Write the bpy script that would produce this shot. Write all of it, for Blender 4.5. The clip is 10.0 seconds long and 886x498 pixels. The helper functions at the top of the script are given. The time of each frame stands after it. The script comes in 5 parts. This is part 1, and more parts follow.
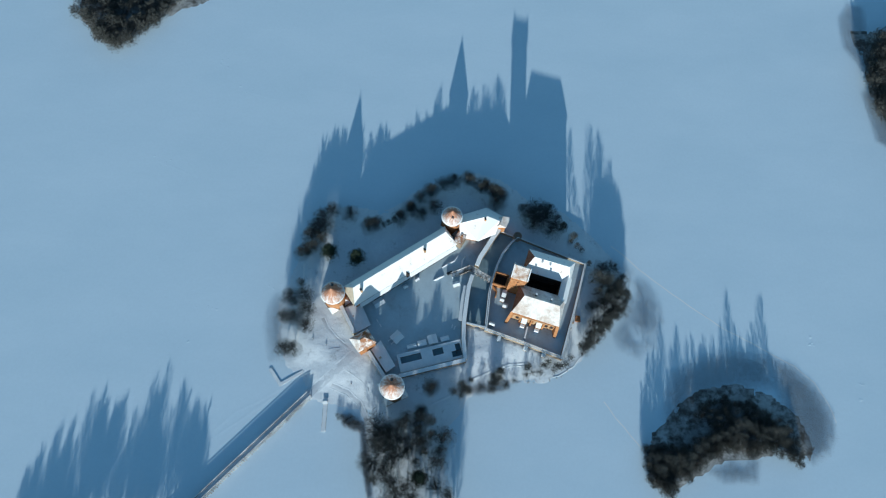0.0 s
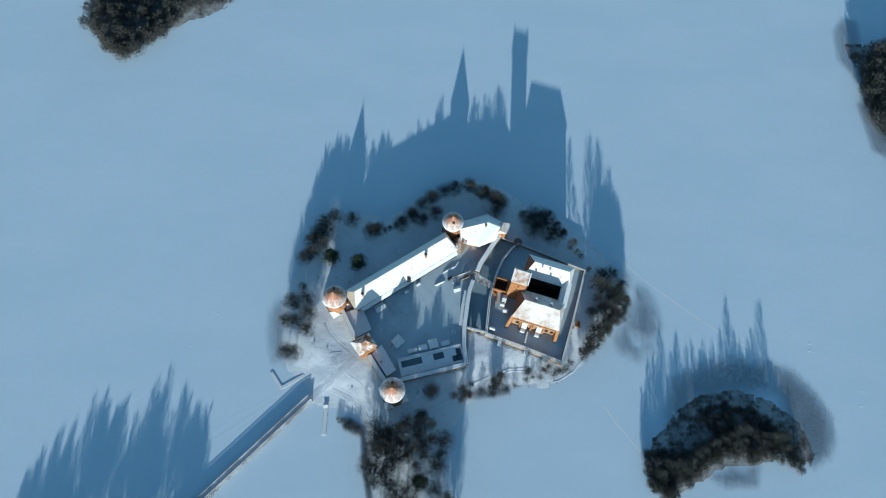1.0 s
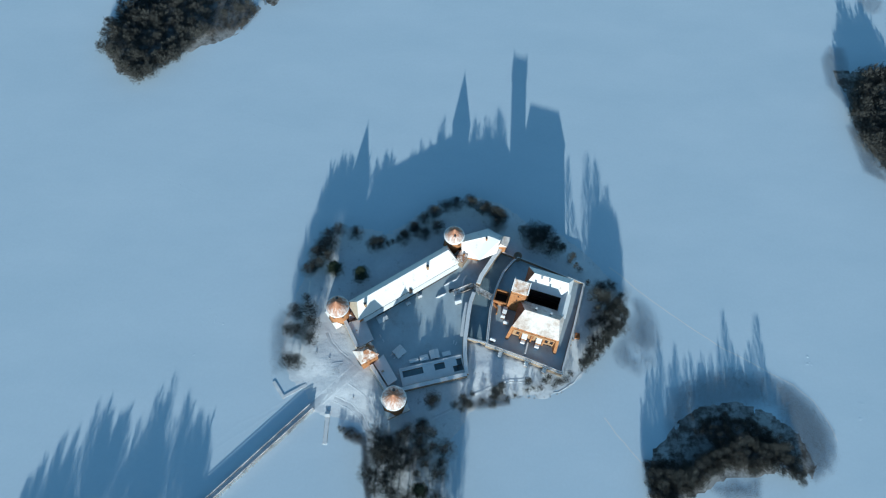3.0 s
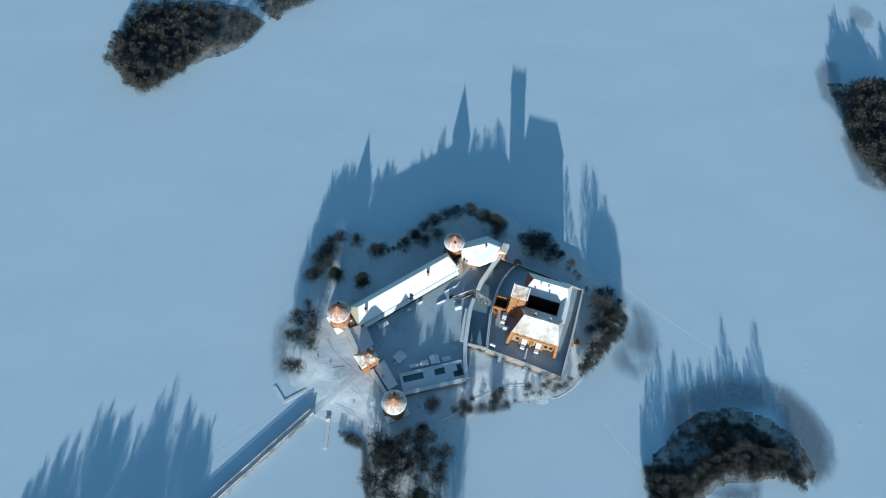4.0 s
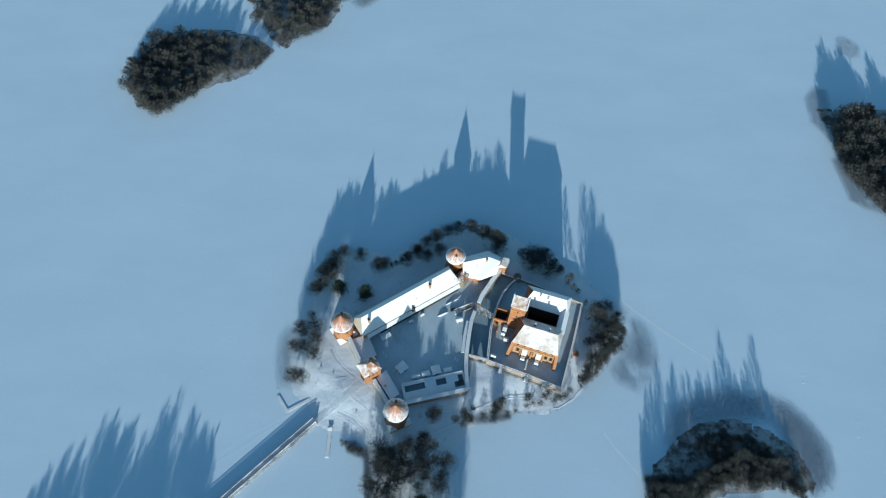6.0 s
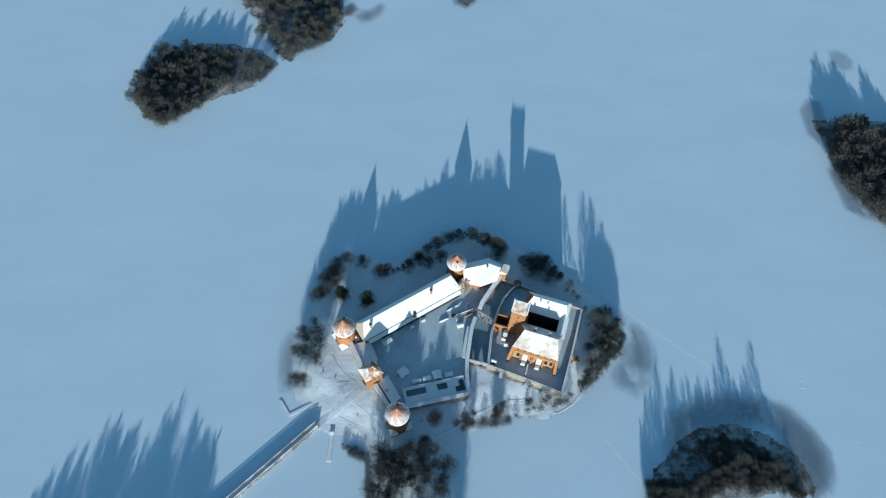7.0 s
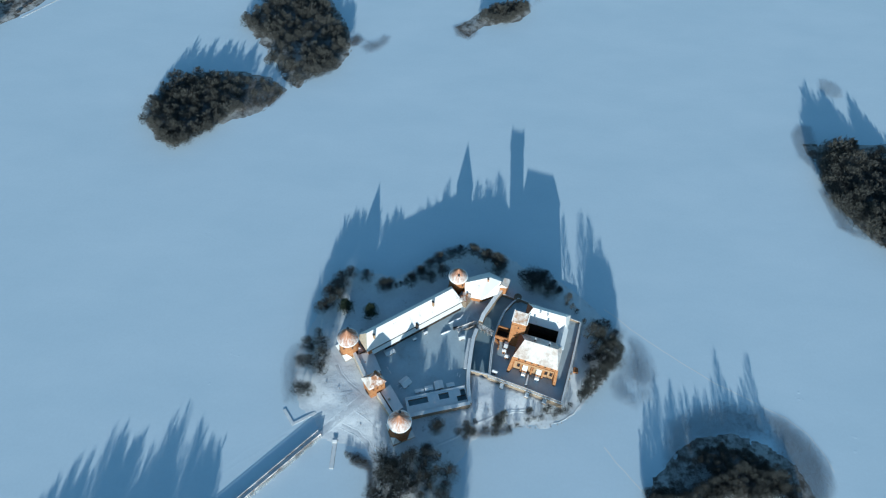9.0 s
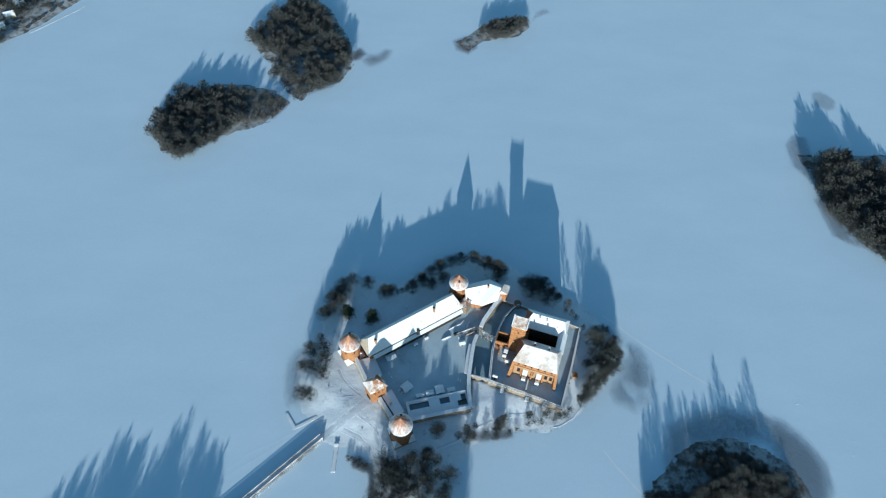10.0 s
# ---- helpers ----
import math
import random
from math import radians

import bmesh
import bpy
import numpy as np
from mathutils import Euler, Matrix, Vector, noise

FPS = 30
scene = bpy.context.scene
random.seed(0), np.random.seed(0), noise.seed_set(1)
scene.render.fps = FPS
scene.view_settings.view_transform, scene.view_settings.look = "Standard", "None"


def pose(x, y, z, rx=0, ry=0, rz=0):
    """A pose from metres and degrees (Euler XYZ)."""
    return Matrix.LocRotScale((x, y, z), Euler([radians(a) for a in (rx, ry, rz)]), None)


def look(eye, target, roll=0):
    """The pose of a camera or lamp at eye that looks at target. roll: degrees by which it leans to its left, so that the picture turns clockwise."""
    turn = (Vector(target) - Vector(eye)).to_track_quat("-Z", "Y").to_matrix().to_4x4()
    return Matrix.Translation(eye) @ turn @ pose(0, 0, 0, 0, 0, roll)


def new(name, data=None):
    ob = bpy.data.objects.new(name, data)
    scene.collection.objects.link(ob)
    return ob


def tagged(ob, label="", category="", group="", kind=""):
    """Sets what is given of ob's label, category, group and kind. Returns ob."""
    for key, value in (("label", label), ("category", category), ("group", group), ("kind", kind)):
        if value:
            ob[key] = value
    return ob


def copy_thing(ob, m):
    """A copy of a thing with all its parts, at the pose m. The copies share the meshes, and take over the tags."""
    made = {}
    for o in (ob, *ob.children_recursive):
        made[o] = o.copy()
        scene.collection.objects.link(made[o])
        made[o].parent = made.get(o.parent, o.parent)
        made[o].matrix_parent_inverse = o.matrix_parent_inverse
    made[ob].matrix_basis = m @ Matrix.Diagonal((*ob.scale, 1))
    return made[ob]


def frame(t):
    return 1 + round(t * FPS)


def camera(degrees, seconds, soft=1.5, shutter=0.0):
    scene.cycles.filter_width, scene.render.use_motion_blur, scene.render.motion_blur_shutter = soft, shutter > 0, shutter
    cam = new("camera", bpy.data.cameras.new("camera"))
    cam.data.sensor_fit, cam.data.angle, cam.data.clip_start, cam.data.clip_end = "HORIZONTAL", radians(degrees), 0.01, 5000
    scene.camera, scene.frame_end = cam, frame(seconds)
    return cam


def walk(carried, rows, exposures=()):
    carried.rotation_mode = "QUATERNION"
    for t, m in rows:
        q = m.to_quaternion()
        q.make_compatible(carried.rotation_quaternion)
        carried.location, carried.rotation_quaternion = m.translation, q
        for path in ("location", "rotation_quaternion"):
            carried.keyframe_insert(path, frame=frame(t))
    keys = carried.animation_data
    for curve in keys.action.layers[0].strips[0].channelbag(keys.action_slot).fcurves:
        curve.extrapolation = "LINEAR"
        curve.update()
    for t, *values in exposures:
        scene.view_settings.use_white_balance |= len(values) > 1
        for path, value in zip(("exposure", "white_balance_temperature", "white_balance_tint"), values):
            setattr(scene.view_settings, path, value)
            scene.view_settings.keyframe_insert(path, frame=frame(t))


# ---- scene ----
cam = camera(67.9, 10.0, soft=1.2)
PATH = [
    (0, (-0.009, 1.575, 388.394), (0.068, 2.223, 386.504), 6.0),
    (0.5, (-0.032, -3.7, 388.41), (0.043, -3.02, 386.53), 5.7),
    (1, (-0.066, -8.952, 388.418), (0.008, -8.242, 386.55), 5.4),
    (1.5, (-0.13, -14.242, 388.426), (-0.057, -13.5, 386.57), 5.1),
    (2, (-0.199, -19.526, 388.431), (-0.127, -18.754, 386.588), 4.9),
    (2.5, (-0.244, -24.808, 388.412), (-0.174, -24.005, 386.582), 4.7),
    (4, (-0.39, -40.861, 388.349), (-0.322, -39.966, 386.562), 4.2),
    (4.5, (-0.455, -46.156, 388.327), (-0.389, -45.233, 386.554), 4.1),
    (5, (-0.541, -51.423, 388.303), (-0.476, -50.472, 386.545), 3.9),
    (5.5, (-0.644, -56.666, 388.265), (-0.58, -55.685, 386.523), 3.8),
    (7, (-1.025, -72.333, 388.094), (-0.965, -71.27, 386.4), 3.4),
    (7.5, (-1.095, -77.568, 388.037), (-1.037, -76.479, 386.36), 3.3),
    (8, (-1.128, -82.836, 387.98), (-1.072, -81.721, 386.321), 3.2),
    (8.5, (-1.188, -88.22, 387.959), (-1.133, -87.079, 386.317), 3.1),
    (9, (-1.263, -93.608, 387.949), (-1.21, -92.442, 386.324), 3.0),
    (9.5, (-1.369, -98.923, 387.929), (-1.317, -97.733, 386.322), 2.9),
    (10, (-1.507, -104.216, 387.919), (-1.456, -103.003, 386.33), 2.8),
]
EARLY, LATE, KELVIN, TINT = 0.33, 0.39, 5000, -12
walk(cam, [(t, look(eye, target, roll)) for t, eye, target, roll in PATH], exposures=[(0, EARLY, KELVIN, TINT), (10, LATE, KELVIN, TINT)])

# ---- light: low winter sun from the south, clear sky ----
SUN_UP = radians(10.76)
TO_SUN = Vector((-0.08, -1.0, math.tan(SUN_UP) * 1.003)).normalized()
sun_data = bpy.data.lights.new("sun", "SUN")
sun_data.energy, sun_data.angle, sun_data.color = 4.75, radians(0.5), (1.0, 0.83, 0.72)
sun = new("sun", sun_data)
sun.rotation_mode = "QUATERNION"
sun.rotation_quaternion = TO_SUN.to_track_quat("Z", "Y")
sun.location = (0, -200, 300)
world = bpy.data.worlds.new("winter_sky")
scene.world = world
world.use_nodes = True
sky = world.node_tree.nodes.new("ShaderNodeTexSky")
sky.sky_type, sky.sun_disc = "NISHITA", False
sky.sun_elevation, sky.sun_rotation = SUN_UP, math.pi + 0.08
sky.ozone_density, sky.dust_density = 1.5, 0.3
backdrop = world.node_tree.nodes["Background"]
backdrop.inputs["Strength"].default_value = 0.104
world.node_tree.links.new(sky.outputs["Color"], backdrop.inputs["Color"])


# ---- materials ----
def material(name):
    m = bpy.data.materials.new(name)
    m.use_nodes = True
    return m, m.node_tree.nodes, m.node_tree.links, m.node_tree.nodes["Principled BSDF"]


def noise_node(nodes, links, coord, scale, detail=5.0, rough=0.6, stretch=None):
    n = nodes.new("ShaderNodeTexNoise")
    n.inputs["Scale"].default_value, n.inputs["Detail"].default_value, n.inputs["Roughness"].default_value = scale, detail, rough
    if stretch:
        mp = nodes.new("ShaderNodeMapping")
        mp.inputs["Scale"].default_value = stretch[:3]
        if len(stretch) > 3:
            mp.inputs["Rotation"].default_value = (0, 0, radians(stretch[3]))
        links.new(coord, mp.inputs["Vector"])
        coord = mp.outputs["Vector"]
    links.new(coord, n.inputs["Vector"])
    return n.outputs["Fac"]


def ramp_node(nodes, links, fac, stops):
    r = nodes.new("ShaderNodeValToRGB")
    el = r.color_ramp.elements
    while len(el) < len(stops):
        el.new(0.5)
    for e, (p, c) in zip(el, stops):
        e.position, e.color = p, (*c, 1) if len(c) == 3 else c
    links.new(fac, r.inputs["Fac"])
    return r.outputs["Color"]


def mix_node(nodes, links, fac, a, b, blend="MIX"):
    m = nodes.new("ShaderNodeMix")
    m.data_type, m.blend_type = "RGBA", blend
    for sock, v in ((m.inputs[0], fac), (m.inputs[6], a), (m.inputs[7], b)):
        if isinstance(v, (int, float)):
            sock.default_value = v
        elif isinstance(v, tuple):
            sock.default_value = (*v, 1)
        else:
            links.new(v, sock)
    return m.outputs[2]


def bump_node(nodes, links, height, strength, distance, bsdf):
    b = nodes.new("ShaderNodeBump")
    b.inputs["Strength"].default_value, b.inputs["Distance"].default_value = strength, distance
    links.new(height, b.inputs["Height"])
    links.new(b.outputs["Normal"], bsdf.inputs["Normal"])


def grey(v):
    return (v, v, v)


def snow_material(name, low, high, scale=0.02, dirt=None, dirt_scale=0.15, dirt_from=0.55, dirt_to=0.75, bump=0.25, streak=None, grain=0.35):
    m, nodes, links, bsdf = material(name)
    geo = nodes.new("ShaderNodeNewGeometry").outputs["Position"]
    big = noise_node(nodes, links, geo, scale, 6, 0.62, streak)
    col = ramp_node(nodes, links, big, [(0.3, low), (0.7, high)])
    fine = noise_node(nodes, links, geo, 0.5, 6, 0.7)
    col = mix_node(nodes, links, grain, col, ramp_node(nodes, links, fine, [(0.3, grey(0.78)), (0.7, grey(1.0))]), "MULTIPLY")
    if dirt:
        d = noise_node(nodes, links, geo, dirt_scale, 8, 0.68)
        f = ramp_node(nodes, links, d, [(dirt_from, grey(0)), (dirt_to, grey(1))])
        col = mix_node(nodes, links, f, col, dirt)
    links.new(col, bsdf.inputs["Base Color"])
    bsdf.inputs["Roughness"].default_value = 0.75
    bsdf.inputs["Specular IOR Level"].default_value = 0.25
    bump_node(nodes, links, noise_node(nodes, links, geo, 0.35, 7, 0.6), bump, 0.25, bsdf)
    return m


def mottled(name, stops, scale, rough=0.8, fine_scale=4.0, fine_dark=0.6, bump=0.3, distance=0.03, stretch=None, snow=None, snow_scale=0.3, metallic=0.0):
    """A surface with large patches from stops, fine grain, and snow lying on it where a noise passes the two values in snow."""
    m, nodes, links, bsdf = material(name)
    geo = nodes.new("ShaderNodeNewGeometry").outputs["Position"]
    col = ramp_node(nodes, links, noise_node(nodes, links, geo, scale, 5, 0.6, stretch), stops)
    fine = noise_node(nodes, links, geo, fine_scale, 4, 0.65)
    col = mix_node(nodes, links, 0.8, col, ramp_node(nodes, links, fine, [(0.3, grey(fine_dark)), (0.7, grey(1.0))]), "MULTIPLY")
    rnd = nodes.new("ShaderNodeObjectInfo").outputs["Random"]
    col = mix_node(nodes, links, 0.5, col, ramp_node(nodes, links, rnd, [(0.0, grey(0.75)), (1.0, grey(1.0))]), "MULTIPLY")
    if snow:
        f = ramp_node(nodes, links, noise_node(nodes, links, geo, snow_scale, 9, 0.72), [(snow[0], grey(0)), (snow[1], grey(1))])
        col = mix_node(nodes, links, f, col, (0.90, 0.865, 0.84))
    links.new(col, bsdf.inputs["Base Color"])
    bsdf.inputs["Roughness"].default_value, bsdf.inputs["Metallic"].default_value = rough, metallic
    bsdf.inputs["Specular IOR Level"].default_value = 0.3
    bump_node(nodes, links, fine, bump, distance, bsdf)
    return m


SNOW_LAKE = snow_material("lake_snow", (0.64, 0.735, 0.82), (0.70, 0.785, 0.865), 0.012, None, bump=0.08, streak=(1.0, 2.2, 1.0, 25), grain=0.2)
SNOW_GROUND = snow_material("ground_snow", (0.70, 0.72, 0.76), (0.82, 0.84, 0.87), 0.06, (0.28, 0.29, 0.31), 0.2, 0.58, 0.80, bump=0.9)
SNOW_TRODDEN = snow_material("trodden_snow", (0.56, 0.58, 0.62), (0.72, 0.74, 0.78), 0.08, (0.34, 0.34, 0.35), 0.16, 0.55, 0.8, bump=0.5)
SNOW_ICE = snow_material("moat_ice", (0.20, 0.27, 0.31), (0.33, 0.41, 0.46), 0.07, (0.66, 0.70, 0.76), 0.09, 0.62, 0.72, bump=0.2)
SNOW_COURT = snow_material("court_paving", (0.47, 0.54, 0.59), (0.58, 0.66, 0.71), 0.09, (0.35, 0.39, 0.42), 0.10, 0.55, 0.75, bump=0.3)
# Woodland ground with litter; also darkens the town shore in place of shading.
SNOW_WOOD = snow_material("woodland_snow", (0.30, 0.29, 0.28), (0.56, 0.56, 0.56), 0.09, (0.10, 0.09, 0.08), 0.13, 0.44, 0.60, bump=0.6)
SNOW_CAP = snow_material("snow_cap", (0.81, 0.81, 0.82), (0.88, 0.87, 0.87), 0.2, None, bump=0.5)
TILES = [(0.35, (0.30, 0.13, 0.06)), (0.65, (0.42, 0.21, 0.11))]
ROOF_SNOWY = mottled("snowy_tile_roof", TILES, 0.5, snow=(0.30, 0.40), snow_scale=0.16, bump=0.3)
TILE_BARE = mottled("bare_roof_tiles", [(0.35, (0.20, 0.075, 0.045)), (0.65, (0.32, 0.15, 0.09))], 0.6, snow=(0.66, 0.8), snow_scale=0.5, bump=0.4)
ROOF_KEEP = mottled("keep_roof", [(0.35, (0.50, 0.29, 0.18)), (0.65, (0.66, 0.48, 0.36))], 0.7, fine_dark=0.8, snow=(0.42, 0.64), snow_scale=0.3, bump=0.3)
ROOF_GATE = mottled("gate_tile_roof", TILES, 0.5, snow=(0.44, 0.60), snow_scale=0.28, bump=0.3)
ROOF_PATCHY = mottled("patchy_snow_tile_roof", [(0.35, (0.52, 0.38, 0.30)), (0.65, (0.66, 0.55, 0.47))], 0.9, fine_dark=0.8, snow=(0.38, 0.66), snow_scale=0.13, bump=0.3)


def cone_roof_material(name, eave, tip, bare):
    """Tiles on a cone with snow left in streaks down the slope, thickest near the eaves. bare: how far the snow has gone."""
    m, nodes, links, bsdf = material(name)
    co = nodes.new("ShaderNodeTexCoord").outputs["Object"]
    geo = nodes.new("ShaderNodeNewGeometry").outputs["Position"]
    sep = nodes.new("ShaderNodeSeparateXYZ")
    links.new(co, sep.inputs[0])
    turn = nodes.new("ShaderNodeMath")
    turn.operation = "ARCTAN2"
    links.new(sep.outputs[1], turn.inputs[0])
    links.new(sep.outputs[0], turn.inputs[1])
    vec = nodes.new("ShaderNodeCombineXYZ")
    links.new(turn.outputs[0], vec.inputs[0])
    links.new(sep.outputs[2], vec.inputs[1])
    streak = noise_node(nodes, links, vec.outputs[0], 1.0, 5, 0.7, (4.0, 0.3, 1.0))
    high = nodes.new("ShaderNodeMapRange")
    high.inputs["From Min"].default_value, high.inputs["From Max"].default_value = eave, tip
    high.inputs["To Min"].default_value, high.inputs["To Max"].default_value = 0.24 - bare, -0.16 - bare
    links.new(sep.outputs[2], high.inputs["Value"])
    both = nodes.new("ShaderNodeMath")
    links.new(streak, both.inputs[0])
    links.new(high.outputs[0], both.inputs[1])
    f = ramp_node(nodes, links, both.outputs[0], [(0.38, grey(0)), (0.76, grey(1))])
    tile = ramp_node(nodes, links, noise_node(nodes, links, geo, 0.6, 6, 0.65), [(0.3, (0.27, 0.11, 0.06)), (0.7, (0.46, 0.24, 0.14))])
    links.new(mix_node(nodes, links, f, tile, (0.86, 0.86, 0.87)), bsdf.inputs["Base Color"])
    bsdf.inputs["Roughness"].default_value = 0.8
    bump_node(nodes, links, noise_node(nodes, links, geo, 3.5, 4, 0.6), 0.4, 0.05, bsdf)
    return m


BRICK = mottled("red_brick", [(0.3, (0.33, 0.13, 0.05)), (0.5, (0.46, 0.21, 0.08)), (0.7, (0.52, 0.30, 0.15))], 0.7, 0.85, 3.5, 0.55, 0.6)
STONE = mottled("fieldstone", [(0.3, (0.24, 0.18, 0.13)), (0.5, (0.36, 0.28, 0.20)), (0.7, (0.42, 0.36, 0.29))], 0.9, 0.9, 2.2, 0.5, 0.8, 0.06, snow=(0.66, 0.74), snow_scale=0.8)
PLASTER = mottled("pale_plaster", [(0.3, (0.52, 0.44, 0.33)), (0.7, (0.66, 0.58, 0.46))], 0.4, 0.85, 2.5, 0.75, 0.3)
OCHRE = mottled("ochre_plaster", [(0.3, (0.38, 0.22, 0.11)), (0.7, (0.52, 0.36, 0.21))], 0.5, 0.85, 2.5, 0.65, 0.3)
WOOD = mottled("weathered_wood", [(0.3, (0.16, 0.12, 0.09)), (0.7, (0.27, 0.21, 0.16))], 0.8, 0.8, 3.0, 0.6, 0.4, snow=(0.42, 0.60), snow_scale=0.25)
# Real dark wood, also near-black stand-in for shade on floors, walls and eaves.
DARK_WOOD_AND_SHADE = mottled("dark_wood_and_shade", [(0.3, (0.035, 0.028, 0.022)), (0.7, (0.07, 0.05, 0.04))], 0.8, 0.8, 3.0, 0.6, 0.4)
GLASS, _n, _l, _b = material("window_glass")
_b.inputs["Base Color"].default_value, _b.inputs["Roughness"].default_value = (0.015, 0.017, 0.02, 1), 0.35
BARK = mottled("bark", [(0.3, (0.05, 0.045, 0.042)), (0.7, (0.09, 0.08, 0.072))], 1.2, 0.9, 6.0, 0.6, 0.5)
TWIG = mottled("bare_twigs", [(0.3, (0.034, 0.040, 0.041)), (0.7, (0.072, 0.076, 0.074))], 0.12, 0.85, 2.0, 0.7, 0.0)
TWIG_FAR = mottled("pale_twigs", [(0.3, (0.045, 0.050, 0.050)), (0.7, (0.10, 0.102, 0.094))], 0.2, 0.85, 2.0, 0.7, 0.0)
NEEDLE = mottled("pine_needles", [(0.3, (0.022, 0.035, 0.022)), (0.7, (0.05, 0.065, 0.035))], 0.3, 0.8, 2.0, 0.6, 0.0, snow=(0.68, 0.80), snow_scale=0.6)
BRUSH = mottled("brushwood", [(0.3, (0.060, 0.062, 0.058)), (0.7, (0.125, 0.122, 0.110))], 0.08, 0.85, 1.5, 0.6, 0.0)
REED = mottled("dry_reed", [(0.3, (0.15, 0.13, 0.11)), (0.7, (0.25, 0.22, 0.19))], 0.1, 0.9, 2.0, 0.7, 0.0)
SHEET = mottled("dark_metal_roof", [(0.3, (0.05, 0.055, 0.06)), (0.7, (0.09, 0.09, 0.10))], 0.4, 0.5, 2.0, 0.7, 0.2)


# ---- building helpers ----
ORIGIN = {}


def thing(name, at, label, category, group="", kind=""):
    ob = new(name)
    ob.empty_display_size = 0.5
    ob.location = at
    ORIGIN[ob.name] = Vector(at)
    return tagged(ob, label, category, group, kind)


class Geo:
    """Collects corners and faces in world places."""

    def __init__(self):
        self.v, self.f = [], []

    def add(self, verts, faces):
        n = len(self.v)
        self.v += [tuple(p) for p in verts]
        self.f += [tuple(n + i for i in f) for f in faces]
        return self

    def prism(self, poly, z0, z1, top=True):
        n = len(poly)
        if sum(a[0] * b[1] - b[0] * a[1] for a, b in zip(poly, poly[1:] + poly[:1])) < 0:
            poly = poly[::-1]
        z1s = z1 if isinstance(z1, (list, tuple)) else [z1] * n
        v = [(x, y, z0) for x, y in poly] + [(x, y, z) for (x, y), z in zip(poly, z1s)]
        f = [(i, (i + 1) % n, n + (i + 1) % n, n + i) for i in range(n)] + [tuple(range(n - 1, -1, -1)), tuple(range(n, 2 * n))]
        return self.add(v, f)

    def box(self, cx, cy, z0, sx, sy, sz, turn=0.0):
        return self.prism(rect(cx, cy, sx, sy, turn), z0, z0 + sz)

    def ring(self, x, y, stations, sides=24, phase=0.0):
        """A turned body: stations of (radius, height), from below."""
        v, f = [], []
        for r, z in stations:
            v += [(x + r * math.cos(phase + 2 * math.pi * i / sides), y + r * math.sin(phase + 2 * math.pi * i / sides), z) for i in range(sides)]
        for k in range(len(stations) - 1):
            f += [(k * sides + i, k * sides + (i + 1) % sides, (k + 1) * sides + (i + 1) % sides, (k + 1) * sides + i) for i in range(sides)]
        f += [tuple(range(sides - 1, -1, -1)), tuple(range((len(stations) - 1) * sides, len(stations) * sides))]
        return self.add(v, f)

    def roof(self, c, ze, r, zr, thick=0.35):
        """A roof over the corners c (counter-clockwise, first side below the ridge r[0]-r[1]); ends slope where the ridge is short."""
        ze = ze if isinstance(ze, (list, tuple)) else [ze] * 4
        zr = zr if isinstance(zr, (list, tuple)) else [zr] * 2
        up = [(*p, z) for p, z in zip(c, ze)] + [(*p, z) for p, z in zip(r, zr)]
        low = [(x, y, z - thick) for x, y, z in up]
        f = [(0, 1, 5, 4), (1, 2, 5), (2, 3, 4, 5), (3, 0, 4)]
        g = [tuple(6 + i for i in reversed(q)) for q in f]
        side = [(i, 6 + i, 6 + (i + 1) % 4, (i + 1) % 4) for i in range(4)]
        return self.add(up + low, f + g + side)

    def strip(self, pts, width, z0, z1, closed=False, shift=0.0):
        """A wall of that width along the points; z1 may be a list."""
        left, right = offset(pts, shift + width / 2, closed), offset(pts, shift - width / 2, closed)
        n = len(pts)
        tops = z1 if isinstance(z1, (list, tuple)) else [z1] * n
        v = []
        for l, r, z in zip(left, right, tops):
            v += [(*r, z0), (*l, z0), (*l, z), (*r, z)]
        f = []
        for i in range(n if closed else n - 1):
            a, b = 4 * i, 4 * ((i + 1) % n)
            f += [(a + k, b + k, b + (k + 1) % 4, a + (k + 1) % 4) for k in range(4)]
        if not closed:
            f += [(3, 2, 1, 0), tuple(4 * (n - 1) + k for k in range(4))]
        return self.add(v, f)

    def to(self, name, mat, parent=None, label="", smooth=False):
        o = ORIGIN[parent.name] if parent else Vector()
        me = bpy.data.meshes.new(name)
        me.from_pydata([(x - o.x, y - o.y, z - o.z) for x, y, z in self.v], [], self.f)
        if len(self.f) < 20000:
            bm = bmesh.new()
            bm.from_mesh(me)
            bmesh.ops.recalc_face_normals(bm, faces=bm.faces)
            bm.to_mesh(me)
            bm.free()
        me.materials.append(mat)
        if smooth:
            me.polygons.foreach_set("use_smooth", [True] * len(me.polygons))
        ob = new(name, me)
        ob.parent = parent
        ORIGIN[ob.name] = o
        return tagged(ob, label)


def rect(cx, cy, sx, sy, turn=0.0):
    c, s = math.cos(radians(turn)), math.sin(radians(turn))
    return [(cx + c * a - s * b, cy + s * a + c * b) for a, b in ((-sx / 2, -sy / 2), (sx / 2, -sy / 2), (sx / 2, sy / 2), (-sx / 2, sy / 2))]


def offset(pts, d, closed=False):
    """The points moved d to the left of the line's direction, with mitred corners."""
    out, n = [], len(pts)
    for i, p in enumerate(pts):
        dirs = []
        if closed or i > 0:
            dirs.append((Vector(p) - Vector(pts[i - 1])).normalized())
        if closed or i < n - 1:
            dirs.append((Vector(pts[(i + 1) % n]) - Vector(p)).normalized())
        m = sum((Vector((-q.y, q.x)) for q in dirs), Vector((0, 0)))
        m.normalize()
        k = d / max(0.4, m.dot(Vector((-dirs[0].y, dirs[0].x))))
        out.append((p[0] + m.x * k, p[1] + m.y * k))
    return out


